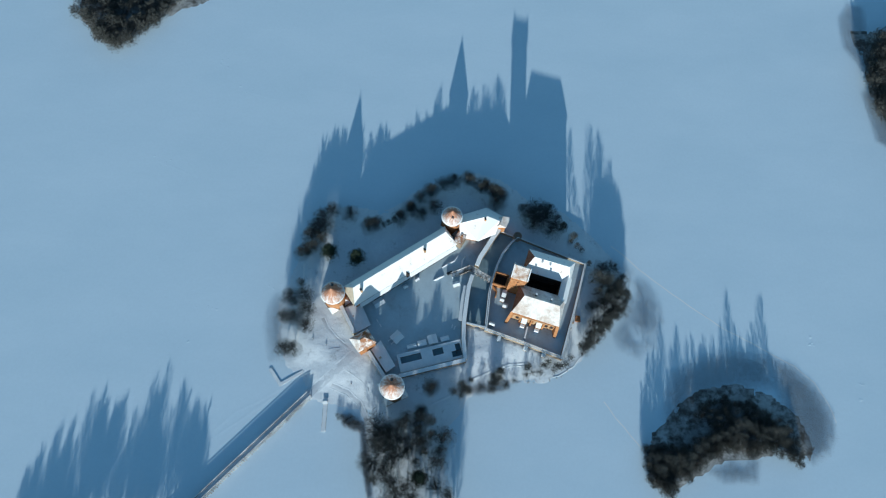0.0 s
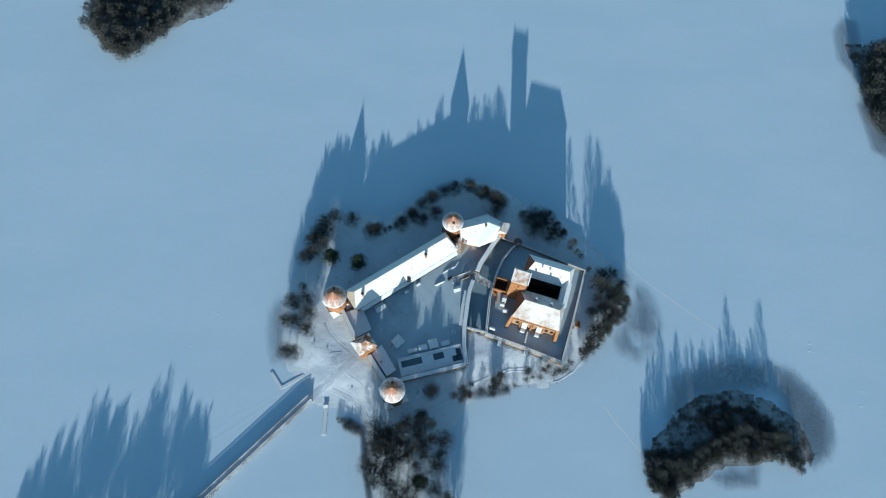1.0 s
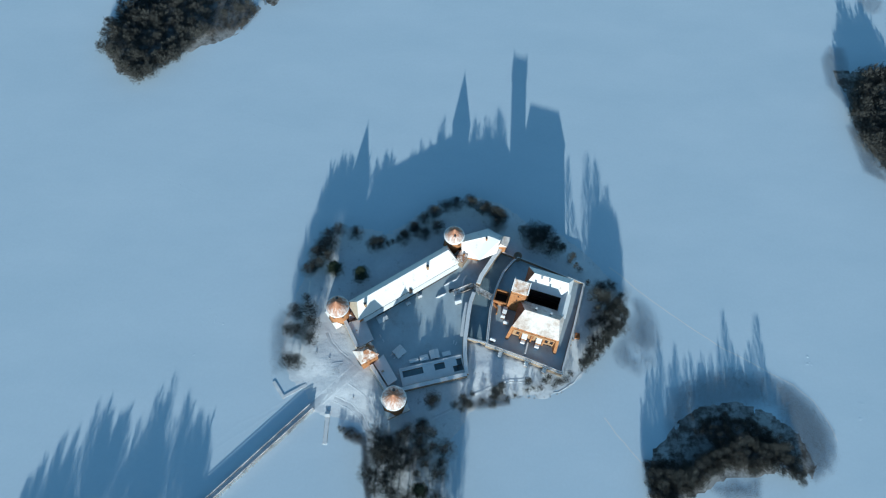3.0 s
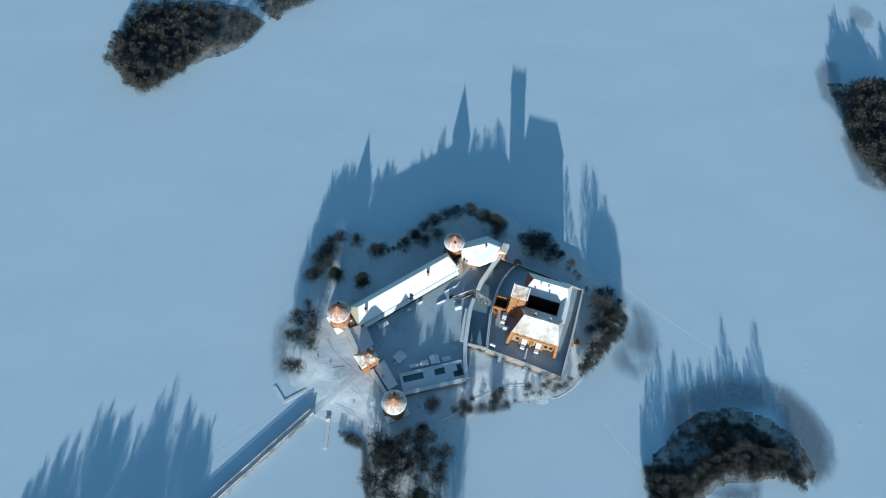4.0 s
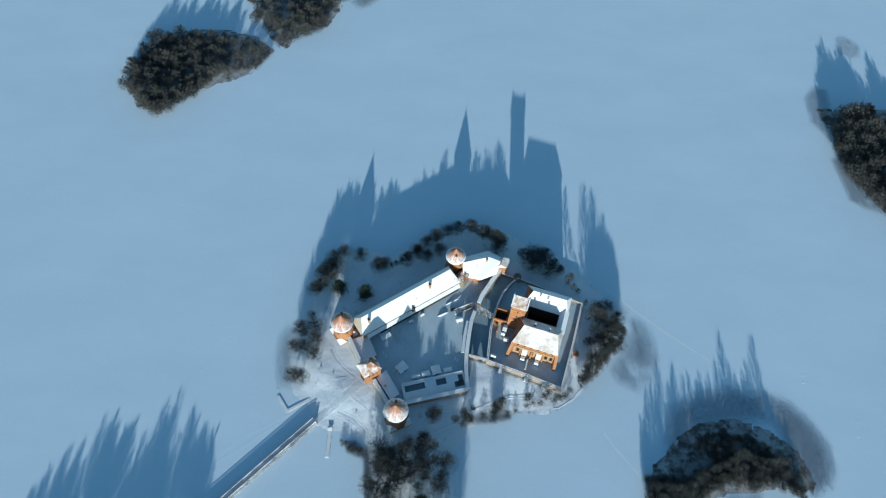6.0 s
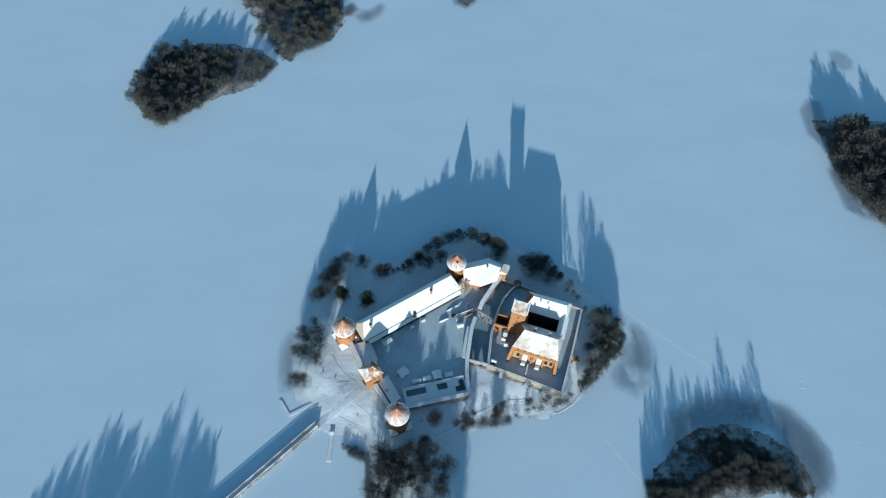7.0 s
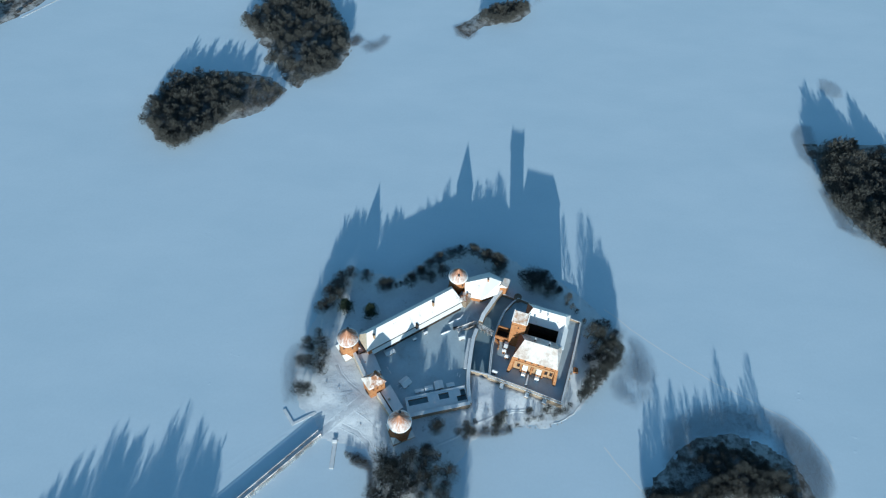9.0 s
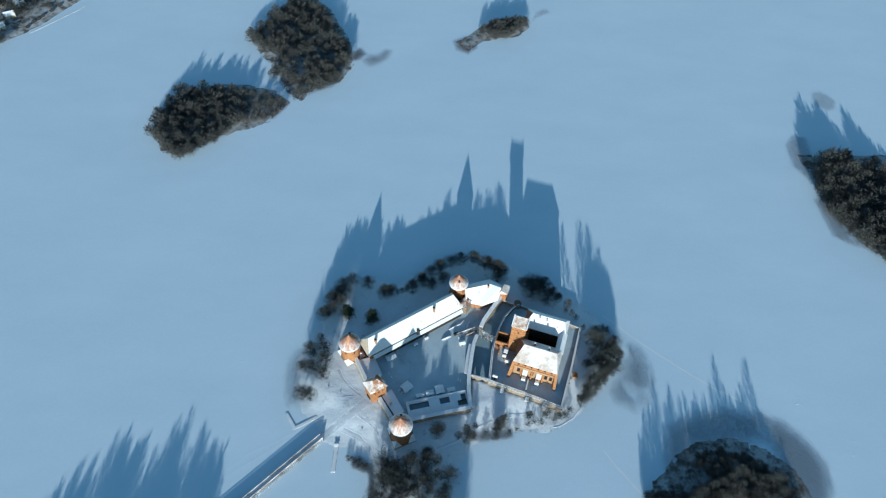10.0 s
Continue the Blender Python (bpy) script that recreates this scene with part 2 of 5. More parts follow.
def window(parent, at, out, width, height, z, depth=0.12, recess_mat=None):
    """A window in a wall: frame and pane, at a place on the wall's face with its outward direction."""
    o = Vector(out).normalized()
    t = Vector((-o.y, o.x))
    def slab(w, d0, d1, z0, z1, shift=0.0):
        p = Vector(at) + t * shift
        q = [p + t * w / 2 + o * d0, p - t * w / 2 + o * d0, p - t * w / 2 + o * d1, p + t * w / 2 + o * d1]
        return [(a.x, a.y) for a in q], z0, z1
    g = Geo()
    g.prism(*slab(0.25, 0.0, depth, z, z + height, -width / 2))
    g.prism(*slab(0.25, 0.0, depth, z, z + height, width / 2))
    g.prism(*slab(width + 0.25, 0.0, depth, z + height, z + height + 0.25))
    g.prism(*slab(width + 0.35, 0.0, depth + 0.15, z - 0.2, z))
    w = g.to("window", BRICK, parent)
    Geo().prism(*slab(width - 0.2, 0.0, 0.05, z, z + height)).to("pane", recess_mat or GLASS, w, "dark glass pane")
    return w


# ---- outlines of the castle grounds ----
COURT = [(-45, 97), (-37, 81), (-28, 70), (-20.5, 57), (-12, 56), (27, 64), (27.5, 87), (29.5, 101), (33.5, 116), (38, 126), (46, 138), (52, 146), (45, 142), (29, 140), (22, 134)]
INNER = [(62, 140.1), (103.2, 122.4), (94.3, 94.7), (83.8, 64.8), (61.4, 74.1), (39.8, 82.3), (42.9, 104.0), (44.6, 111.0), (48.5, 121.8), (52.4, 129.8), (58.0, 136.4)]
MOAT = [(52, 145), (46.3, 138.3), (41.9, 131.7), (38.2, 126.2), (35.6, 120.5), (33.5, 116.1), (30.9, 109.0), (29.2, 100.2), (28, 86.5), (40, 84), (42.9, 104), (44.6, 111), (48.5, 121.8), (52.4, 129.8), (58, 136.4), (62, 140)]

# ---- setting: frozen lake and islands ----
lake = Geo()
EDGE, STEPS = 3500.0, 40
lake.add([(-EDGE + 2 * EDGE * i / STEPS, -EDGE + 2 * EDGE * j / STEPS, 0.0) for j in range(STEPS + 1) for i in range(STEPS + 1)],
         [(j * (STEPS + 1) + i, j * (STEPS + 1) + i + 1, (j + 1) * (STEPS + 1) + i + 1, (j + 1) * (STEPS + 1) + i) for j in range(STEPS) for i in range(STEPS)])
tagged(lake.to("ground_lake", SNOW_LAKE), "frozen lake under wind-smoothed snow", "frozen lake", kind="structure")


def edge_distance(px, py, outline):
    """The distance of points to an outline, positive inside."""
    best = np.full(px.shape, 1e9)
    inside = np.zeros(px.shape, bool)
    n = len(outline)
    for i in range(n):
        (ax, ay), (bx, by) = outline[i], outline[(i + 1) % n]
        ex, ey = bx - ax, by - ay
        k = np.clip(((px - ax) * ex + (py - ay) * ey) / (ex * ex + ey * ey), 0, 1)
        best = np.minimum(best, np.hypot(px - ax - k * ex, py - ay - k * ey))
        if ay != by:
            inside ^= ((ay > py) != (by > py)) & (px < ax + (py - ay) * ex / ey)
    return np.where(inside, best, -best)


def wobble(x, y, size, seed):
    return noise.noise((x / size, y / size, seed * 7.3))


class Island:
    """A snow-covered rise out of the lake."""

    def __init__(self, name, outline, height, ramp, step, label, mat, cut=()):
        self.outline, self.height, self.ramp = outline, height, ramp
        xs = np.arange(min(p[0] for p in outline) - 6, max(p[0] for p in outline) + 6, step)
        ys = np.arange(min(p[1] for p in outline) - 6, max(p[1] for p in outline) + 6, step)
        gx, gy = np.meshgrid(xs, ys)
        w = np.array([[2.5 * wobble(x, y, 14, 1) + 1.0 * wobble(x, y, 4, 2) for x in xs] for y in ys])
        d = edge_distance(gx, gy, outline) + w
        z = self.rise(d) + np.array([[0.25 * wobble(x, y, 9, 3) + 0.1 * wobble(x, y, 2.5, 4) for x in xs] for y in ys]) * np.clip(d / 3, 0, 1)
        z = np.where(d < 0, np.maximum(-1.2, 0.25 * d), z)
        for yard in cut:
            z = np.where(edge_distance(gx, gy, yard) > -0.3, np.minimum(z, 0.9), z)
        nx, ny = len(xs), len(ys)
        g = Geo()
        g.v = list(zip(gx.ravel().tolist(), gy.ravel().tolist(), z.ravel().tolist()))
        keep = d > -3.5
        g.f = [(j * nx + i, j * nx + i + 1, (j + 1) * nx + i + 1, (j + 1) * nx + i) for j in range(ny - 1) for i in range(nx - 1) if keep[j, i] and keep[j + 1, i + 1]]
        self.ob = tagged(g.to(name, mat, smooth=True), label, "island", kind="structure")

    def rise(self, d):
        s = np.clip(d / self.ramp, 0, 1)
        return 0.02 + self.height * s * s * (3 - 2 * s)

    def z(self, x, y):
        d = float(edge_distance(np.array([x]), np.array([y]), self.outline)[0])
        if d < -4:
            return 0.0
        d += 2.5 * wobble(x, y, 14, 1) + 1.0 * wobble(x, y, 4, 2)
        return float(max(0.0, self.rise(d) + (0.25 * wobble(x, y, 9, 3) + 0.1 * wobble(x, y, 2.5, 4)) * min(1.0, max(0.0, d / 3))))


castle_island = Island("ground_castle_island", [
    (-78, 63), (-85, 84), (-83, 105), (-74, 128), (-70, 150), (-58, 164), (-32, 162), (-14, 164), (6, 177), (32, 188), (55, 182), (72, 166), (92, 160),
    (108, 145), (122, 128), (130, 110), (126, 98), (119, 88.5), (106.5, 74.5), (97, 65.5), (87, 57), (74, 51), (62.5, 51), (52, 50), (38.5, 47), (28, 43), (17, 28), (14, 5), (20, -14), (35, -26), (38, -48), (24, -70), (-2, -79), (-22, -68), (-31, -44), (-28, -18), (-31, 5),
    (-31, 24), (-29, 36), (-47, 40), (-63, 43), (-69, 57)], 2.6, 24.0, 1.5, "snow-covered castle island with trodden banks", SNOW_GROUND, (COURT, INNER, MOAT))
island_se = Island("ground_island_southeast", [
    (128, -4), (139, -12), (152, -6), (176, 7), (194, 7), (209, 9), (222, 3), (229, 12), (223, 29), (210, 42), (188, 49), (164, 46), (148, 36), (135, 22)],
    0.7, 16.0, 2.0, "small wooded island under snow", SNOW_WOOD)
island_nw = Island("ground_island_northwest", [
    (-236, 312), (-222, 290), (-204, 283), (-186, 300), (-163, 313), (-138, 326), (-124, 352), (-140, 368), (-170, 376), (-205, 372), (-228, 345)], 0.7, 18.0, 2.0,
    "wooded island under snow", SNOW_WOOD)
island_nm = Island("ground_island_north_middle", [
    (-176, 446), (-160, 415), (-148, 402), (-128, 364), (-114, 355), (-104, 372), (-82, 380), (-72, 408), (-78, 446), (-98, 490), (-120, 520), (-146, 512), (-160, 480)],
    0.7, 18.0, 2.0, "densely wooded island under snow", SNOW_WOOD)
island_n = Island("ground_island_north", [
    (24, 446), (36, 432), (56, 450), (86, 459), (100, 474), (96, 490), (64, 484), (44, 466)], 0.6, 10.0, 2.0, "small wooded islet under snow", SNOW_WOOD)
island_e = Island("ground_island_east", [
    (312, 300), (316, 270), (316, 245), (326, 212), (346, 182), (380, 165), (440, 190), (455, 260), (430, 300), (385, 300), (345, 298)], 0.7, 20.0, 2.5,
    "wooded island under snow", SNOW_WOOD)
island_sw = Island("ground_island_southwest", [
    (-245, -22), (-200, -16), (-160, -15), (-128, -18), (-112, -34), (-106, -62), (-120, -92), (-165, -108), (-215, -104), (-252, -80), (-258, -48)], 1.3, 8.0, 3.0, "wooded island at the head of the footbridge", SNOW_GROUND)
# Shading of this shore is put into its colour with the darker woodland ground.
shore = Island("ground_town_shore", [
    (-422, 408), (-390, 442), (-360, 490), (-322, 560), (-330, 700), (-620, 700), (-640, 420), (-470, 380)], 2.0, 14.0, 3.0, "snowy town shore, shading put into its darker ground colour", SNOW_WOOD)


def ground_z(x, y):
    return max(i.z(x, y) for i in (castle_island, island_se, island_nw, island_nm, island_n, island_e, island_sw, shore))


# ---- castle: grounds ----
tagged(Geo().prism(COURT, 0.2, 2.6).to("pavement_outer_court", SNOW_COURT), "castle courtyard under trodden snow", "courtyard", kind="structure")
tagged(Geo().prism(INNER, 0.2, 4.0).to("pavement_inner_court", SNOW_COURT), "paved palace yard with thin snow", "courtyard", kind="structure")
tagged(Geo().prism(MOAT, 0.2, 2.0).to("ground_moat", SNOW_ICE), "dry moat with icy grey ground", "moat", kind="structure")


def wall(name, pts, width, z0, z1, label, mat=STONE, closed=False, parapet=None, parent_kind="structure"):
    """A castle wall with snow along its top; parapet: side on which a low breast wall runs (+1 left of the line)."""
    at = (pts[0][0], pts[0][1], z0)
    w = thing(name, at, label, "castle wall", kind="structure")
    Geo().strip(pts, width, z0, z1, closed).to("masonry", mat, w)
    tops = [z + 0.22 for z in z1] if isinstance(z1, (list, tuple)) else z1 + 0.22
    Geo().strip(pts, width - 0.16, z1 if not isinstance(z1, (list, tuple)) else min(z1) - 0.1, tops, closed).to("snow_cap", SNOW_CAP, w, "snow on the wall walk")
    for side in parapet or ():
        up = [z + 1.2 for z in z1] if isinstance(z1, (list, tuple)) else z1 + 1.2
        Geo().strip(pts, 0.55, z1 if not isinstance(z1, (list, tuple)) else min(z1) - 0.1, up, closed, shift=side * (width / 2 - 0.28)).to("parapet", mat, w)
        up2 = [z + 1.3 for z in z1] if isinstance(z1, (list, tuple)) else z1 + 1.3
        Geo().strip(pts, 0.5, up if not isinstance(up, list) else min(up), up2, closed, shift=side * (width / 2 - 0.28)).to("parapet_snow", SNOW_CAP, w)
    return w


wall("wall_west_north", [(-46.0, 98.0), (-37.3, 80.7)], 2.2, 0.5, 7.2, "sunlit plastered curtain wall beside the gate tower", PLASTER)
wall("wall_west_south", [(-29.0, 70.0), (-19.5, 55.0)], 2.2, 0.5, 7.2, "sunlit plastered curtain wall beside the gate tower", PLASTER)
wall("wall_south", [(-10.8, 55.6), (27.4, 64.4)], 2.4, 0.5, 6.9, "brick and fieldstone curtain wall with snow on top")
wall("wall_east", [(27.3, 64.6), (26.5, 76.7), (27.1, 86.9), (29.2, 100.7), (30.9, 109.5), (33.2, 115.8)], 2.5, 0.5, [6.3, 6.3, 6.3, 6.5, 6.5, 6.5], "curtain wall above the moat with a snowy walk")
wall("wall_northeast", [(36.0, 121.5), (38.2, 126.7), (41.9, 132.2), (46.3, 138.8), (50.6, 144.6)], 2.8, 0.5, [7.0, 7.5, 8.0, 8.5, 9.0], "curving curtain wall above the moat with a snowy walk")
moat_wall = thing("wall_moat", (28.5, 86.3, 0.5), "stone wall with two arches closing the moat", "castle wall", kind="structure")
MA, MB = Vector((28.5, 86.3)), Vector((40.0, 83.4))
md, mn = (MB - MA).normalized(), Vector((0.245, 0.97))
g, cells = Geo(), 48
for i in range(cells):
    a, b = (MB - MA).length * i / cells, (MB - MA).length * (i + 1) / cells
    low = 0.5
    for mid_u, wide, rise in ((2.4, 2.4, 2.0), (7.4, 4.4, 2.5)):
        off = abs((a + b) / 2 - mid_u) / (wide / 2)
        if off < 1:
            low = 1.9 + rise * (1 - off ** 1.6)
    g.prism([tuple(MA + md * u + mn * w) for u, w in ((a, -0.55), (b, -0.55), (b, 0.55), (a, 0.55))], low, 6.3)
g.to("masonry", STONE, moat_wall)
Geo().strip([tuple(MA), tuple(MB)], 1.0, 6.304, 6.5).to("snow_cap", SNOW_CAP, moat_wall, "snow on the wall top")
wall("wall_moat_north", [(52.5, 144.2), (61.0, 140.6)], 0.9, 0.5, 4.6, "low stone wall closing the moat")
wall("wall_palace", INNER, 1.5, 0.4, [5.9, 4.8, 4.7, 5.7, 6.0, 6.0, 6.0, 6.0, 6.0, 6.0, 6.0], "low fieldstone wall round the palace yard with snow on top", STONE, True, (-1,))
for (ax, ay) in ((47.8, 77.0), (63.2, 71.2), (73.7, 67.2)):
    b = thing("buttress", (ax, ay, 0.4), "stone buttress with a cap of snow", "buttress", "buttresses of the palace wall")
    Geo().box(ax, ay, 0.4, 2.2, 3.0, 3.4, -21).to("masonry", STONE, b)
    Geo().add([(*p, 3.8) for p in rect(ax, ay, 2.5, 3.3, -21)] + [(*p, 4.3 + 0.8 * (i > 1)) for i, p in enumerate(rect(ax, ay, 2.3, 3.1, -21))],
              [(0, 1, 5, 4), (1, 2, 6, 5), (2, 3, 7, 6), (3, 0, 4, 7), (4, 5, 6, 7), (3, 2, 1, 0)]).to("snow_cap", SNOW_CAP, b)


# ---- castle: towers ----
def round_tower(x, y, corner, radius, eave, tip, bare, ring, label, face=1):
    """Square foot with sloping corners, round shaft, conical roof. corner: the direction of one corner of the foot."""
    t = thing("round_tower", (x, y, 0.4), label, "tower", "corner towers of the outer castle")
    g = Geo()
    half = radius + 0.35
    foot = rect(x, y, 2 * half, 2 * half, corner + 45)
    g.prism(foot, 0.4, 3.6)
    g.ring(x, y, [(radius * 0.98, 3.4), (radius * 0.98, 6.0)], 8, radians(corner + 22.5))
    g.to("square_foot", STONE, t)
    g = Geo()
    for i in range(4):
        a, b = Vector(foot[i]), Vector((x, y))
        side = [Vector(foot[(i + 1) % 4]) - a, Vector(foot[i - 1]) - a]
        p, q = a + side[0] * 0.36, a + side[1] * 0.36
        m = a + (b - a) * 0.34
        g = Geo().add([(a.x, a.y, 3.62), (p.x, p.y, 3.62), (q.x, q.y, 3.62), (m.x, m.y, 7.4)], [(0, 1, 3), (1, 2, 3), (2, 0, 3), (2, 1, 0)])
        g.to("broach", SNOW_CAP, t, "snow on a sloping corner of the foot")
    Geo().ring(x, y, [(radius - 0.05, 3.4), (radius - 0.15, 8), (radius - 0.15, eave - 1.6), (radius + 0.1, eave - 1.1), (radius + 0.1, eave - 0.2)], 32).to("shaft", BRICK, t, "round red brick shaft", True)
    R, H = radius + 0.5, tip - eave
    Geo().ring(x, y, [(R - 0.4, eave - 0.35), (R, eave - 0.3), (R, eave), (R * 0.66, eave + H * 0.36), (R * 0.33, eave + H * 0.69), (0.12, tip)], 32).to("cone_roof", cone_roof_material("cone_tiles", eave - 0.4, tip - 0.4, bare), t, "tiled cone roof, patchy with snow")
    Geo().ring(x, y, [(R + 0.04, eave - 0.12), (R + 0.06, eave + 0.12), (R * ring, eave + H * (1.0 - ring) * 1.08 + 0.02), (R * ring - 0.1, eave + H * (1.0 - ring))], 32).to("eave_snow", SNOW_CAP, t, "ring of snow along the eaves")
    Geo().ring(x, y, [(0.10, tip - 0.3), (0.08, tip + 0.9), (0.02, tip + 1.5)], 6).to("finial", SHEET, t, "thin metal finial")
    g = Geo()
    for a in (200, 250, 300, 350):
        c, s = math.cos(radians(a)), math.sin(radians(a))
        g = Geo().prism(rect(x + c * (radius - 0.15), y + s * (radius - 0.15), 0.5, 0.8, a), eave - 4.2, eave - 2.4)
        g.to("loophole", GLASS, t, "narrow dark opening")
    g = Geo()
    dx, dy = x + 0.1, y + R * 0.42 * face
    g.roof(rect(dx, dy, 1.5, 2.2), eave + H * 0.62, [(dx, dy - 1.1), (dx, dy + 1.1)], eave + H * 0.62 + 1.0, 0.9)
    g.to("dormer", SHEET, t, "small dark roof dormer")
    return t


round_tower(-49.2, 102.2, -101, 6.4, 18.0, 27.4, 0.16, 0.96, "round brick corner tower with a patchy orange cone beside the hall")
round_tower(-14.8, 48.0, -113, 6.6, 18.0, 27.4, 0.10, 0.95, "round brick corner tower with a snow-streaked cone at the southern bank")
round_tower(21.0, 149.3, -60, 6.0, 18.4, 27.2, 0.12, 0.92, "round brick corner tower with a snowy cone between hall and lodge", -0.8)

gate = thing("gate_tower", (-32, 75.3, 0.5), "square orange brick gate tower with a snowy pyramid roof", "gate tower")
GC = [(-33.9, 67.6), (-23.7, 73.4), (-28.9, 81.0), (-39.4, 75.6)]
gm = Vector((-31.5, 74.4))
body = [tuple(gm + (Vector(p) - gm) * 0.86) for p in GC]
Geo().prism(body, 0.5, 16.5).to("shaft", BRICK, gate)
Geo().add([(*p, 16.3) for p in GC] + [(*p, 16.7) for p in GC] + [(-32.6, 73.6, 22.6), (-30.2, 75.0, 22.6)],
          [(3, 2, 1, 0), (0, 1, 5, 4), (1, 2, 6, 5), (2, 3, 7, 6), (3, 0, 4, 7), (4, 5, 9, 8), (5, 6, 9), (6, 7, 8, 9), (7, 4, 8)]).to("roof", ROOF_GATE, gate, "tiled pyramid roof, partly under snow")
gq = [(*GC[3], 16.75), (*GC[0], 16.75), (-32.6, 73.6, 22.65)]
Geo().add([(x - 0.05, y - 0.03, z) for x, y, z in gq] + [(x + 0.2, y + 0.12, z - 0.1) for x, y, z in gq], [(0, 1, 2), (5, 4, 3), (0, 3, 4, 1), (1, 4, 5, 2), (2, 5, 3, 0)]).to("bare_slope", ROOF_PATCHY, gate, "roof slope of thinly snowed orange tiles")
mid = (Vector(body[0]) + Vector(body[3])) / 2
wdir = Vector((-0.84, -0.55))
Geo().prism(rect(mid.x - 0.1, mid.y - 0.1, 0.6, 3.4, 35), 0.6, 5.4).to("gateway", DARK_WOOD_AND_SHADE, gate, "dark gateway")
mid2 = (Vector(body[0]) + Vector(body[1])) / 2
for k in (-2.6, 0.0, 2.6):
    t = Vector((0.86, 0.51)) * k
    window(gate, (mid2.x + t.x, mid2.y + t.y), (0.51, -0.86), 0.9, 1.6, 12.0)
Geo().box(-30.4, 78.0, 17.8, 1.6, 1.8, 2.6, 30).to("dormer", BRICK, gate, "red dormer on the shaded roof slope")

lodge_turret = thing("corner_turret", (51.3, 147.2, 0.5), "small square brick turret with a tiled roof above the moat", "turret")
TT = [(47.9, 144.0), (54.2, 143.6), (57.4, 150.4), (49.6, 150.8)]
Geo().prism([tuple(Vector((51.2, 147.2)) + (Vector(p) - Vector((51.2, 147.2))) * 0.86) for p in TT], 0.5, 13.2).to("shaft", BRICK, lodge_turret)
Geo().roof(TT, 13.4, [(50.1, 144.6), (52.3, 150.0)], 16.0).to("roof", ROOF_PATCHY, lodge_turret)


# ---- castle: long hall along the north-west side ----
hall = thing("long_hall", (-8, 118, 1.5), "long brick hall with a steep roof under thick sunlit snow", "hall")


def hp(u, v):
    """Along and across the hall; 0 is its western end and its middle line."""
    a, b = 19.5 + u, 107.6 + v
    return (0.848 * a - 0.53 * b, 0.53 * a + 0.848 * b)


LONG = 71.0
Geo().prism([hp(0.8, -6.4), hp(LONG - 0.8, -6.4), hp(LONG - 0.8, 6.4), hp(0.8, 6.4)], 0.6, 12.3).to("walls", BRICK, hall)
Geo().roof([hp(-0.4, -7.1), hp(LONG + 0.6, -7.1), hp(LONG + 0.6, 6.8), hp(-0.4, 6.8)], 12.3, [hp(4.3, 1.3), hp(LONG - 2.4, 1.3)], 19.0, 0.4).to("roof", ROOF_SNOWY, hall, "steep tiled roof under snow")
Geo().add([(*hp(-0.5, -7.2), 12.32), (*hp(-0.5, 6.9), 12.32), (*hp(4.2, 1.3), 19.02), (*hp(-0.2, -7.2), 12.1), (*hp(-0.2, 6.9), 12.1), (*hp(4.5, 1.3), 18.8)],
          [(0, 2, 1), (3, 4, 5), (0, 1, 4, 3), (1, 2, 5, 4), (2, 0, 3, 5)]).to("hip_end", PLASTER, hall, "bare tiled hip end")
Geo().add([(*hp(3, -6.5), 9.5), (*hp(LONG, -6.5), 9.5), (*hp(LONG, -8.5), 7.9), (*hp(3, -8.5), 7.9), (*hp(3, -6.5), 9.2), (*hp(LONG, -6.5), 9.2), (*hp(LONG, -8.5), 7.6), (*hp(3, -8.5), 7.6)],
          [(3, 2, 1, 0), (4, 5, 6, 7), (0, 1, 5, 4), (1, 2, 6, 5), (2, 3, 7, 6), (3, 0, 4, 7)]).to("gallery_roof", SNOW_CAP, hall, "narrow lean-to roof under snow")
# Eave shade drawn as a near-black band on the wall.
Geo().strip([hp(3, -6.5), hp(LONG - 0.8, -6.5)], 0.2, 9.5, 11.7).to("eave_cladding", DARK_WOOD_AND_SHADE, hall, "dark band that paints the shade under the eaves")
# Wall below the gallery roof coloured near-black in place of shadow.
Geo().strip([hp(12, -7.5), hp(LONG - 0.8, -7.5)], 0.3, 2.6, 7.6).to("gallery_wall", DARK_WOOD_AND_SHADE, hall, "gallery wall with its shade put into a near-black colour")
for i in range(12):
    window(hall, hp(6 + i * 5.4, -6.4), (0.53, -0.848), 1.2, 1.5, 10.0 if i < 2 else 4.2)
for u, v, h in ((7.4, -2.4, 5.6), (51.6, -1.8, 6.4)):
    x, y = hp(u, v)
    c = Geo().box(x, y, 14.4, 1.1, 1.5, h, 32).to("chimney", OCHRE, hall, "tall weathered ochre chimney")
    Geo().box(x, y, 14.4 + h, 1.3, 1.7, 0.25, 32).to("chimney_cap", SHEET, c)
dx, dy = hp(36.2, -6.6)
dorm = Geo().prism(rect(dx, dy, 2.0, 2.2, 32), 8.5, 12.3).to("stair_dormer", DARK_WOOD_AND_SHADE, hall, "dark gabled dormer over the stair")
Geo().roof(rect(dx, dy, 2.2, 2.6, 32), 12.3, [hp(36.2, -7.9), hp(36.2, -5.3)], 13.7, 0.3).to("dormer_roof", DARK_WOOD_AND_SHADE, dorm)


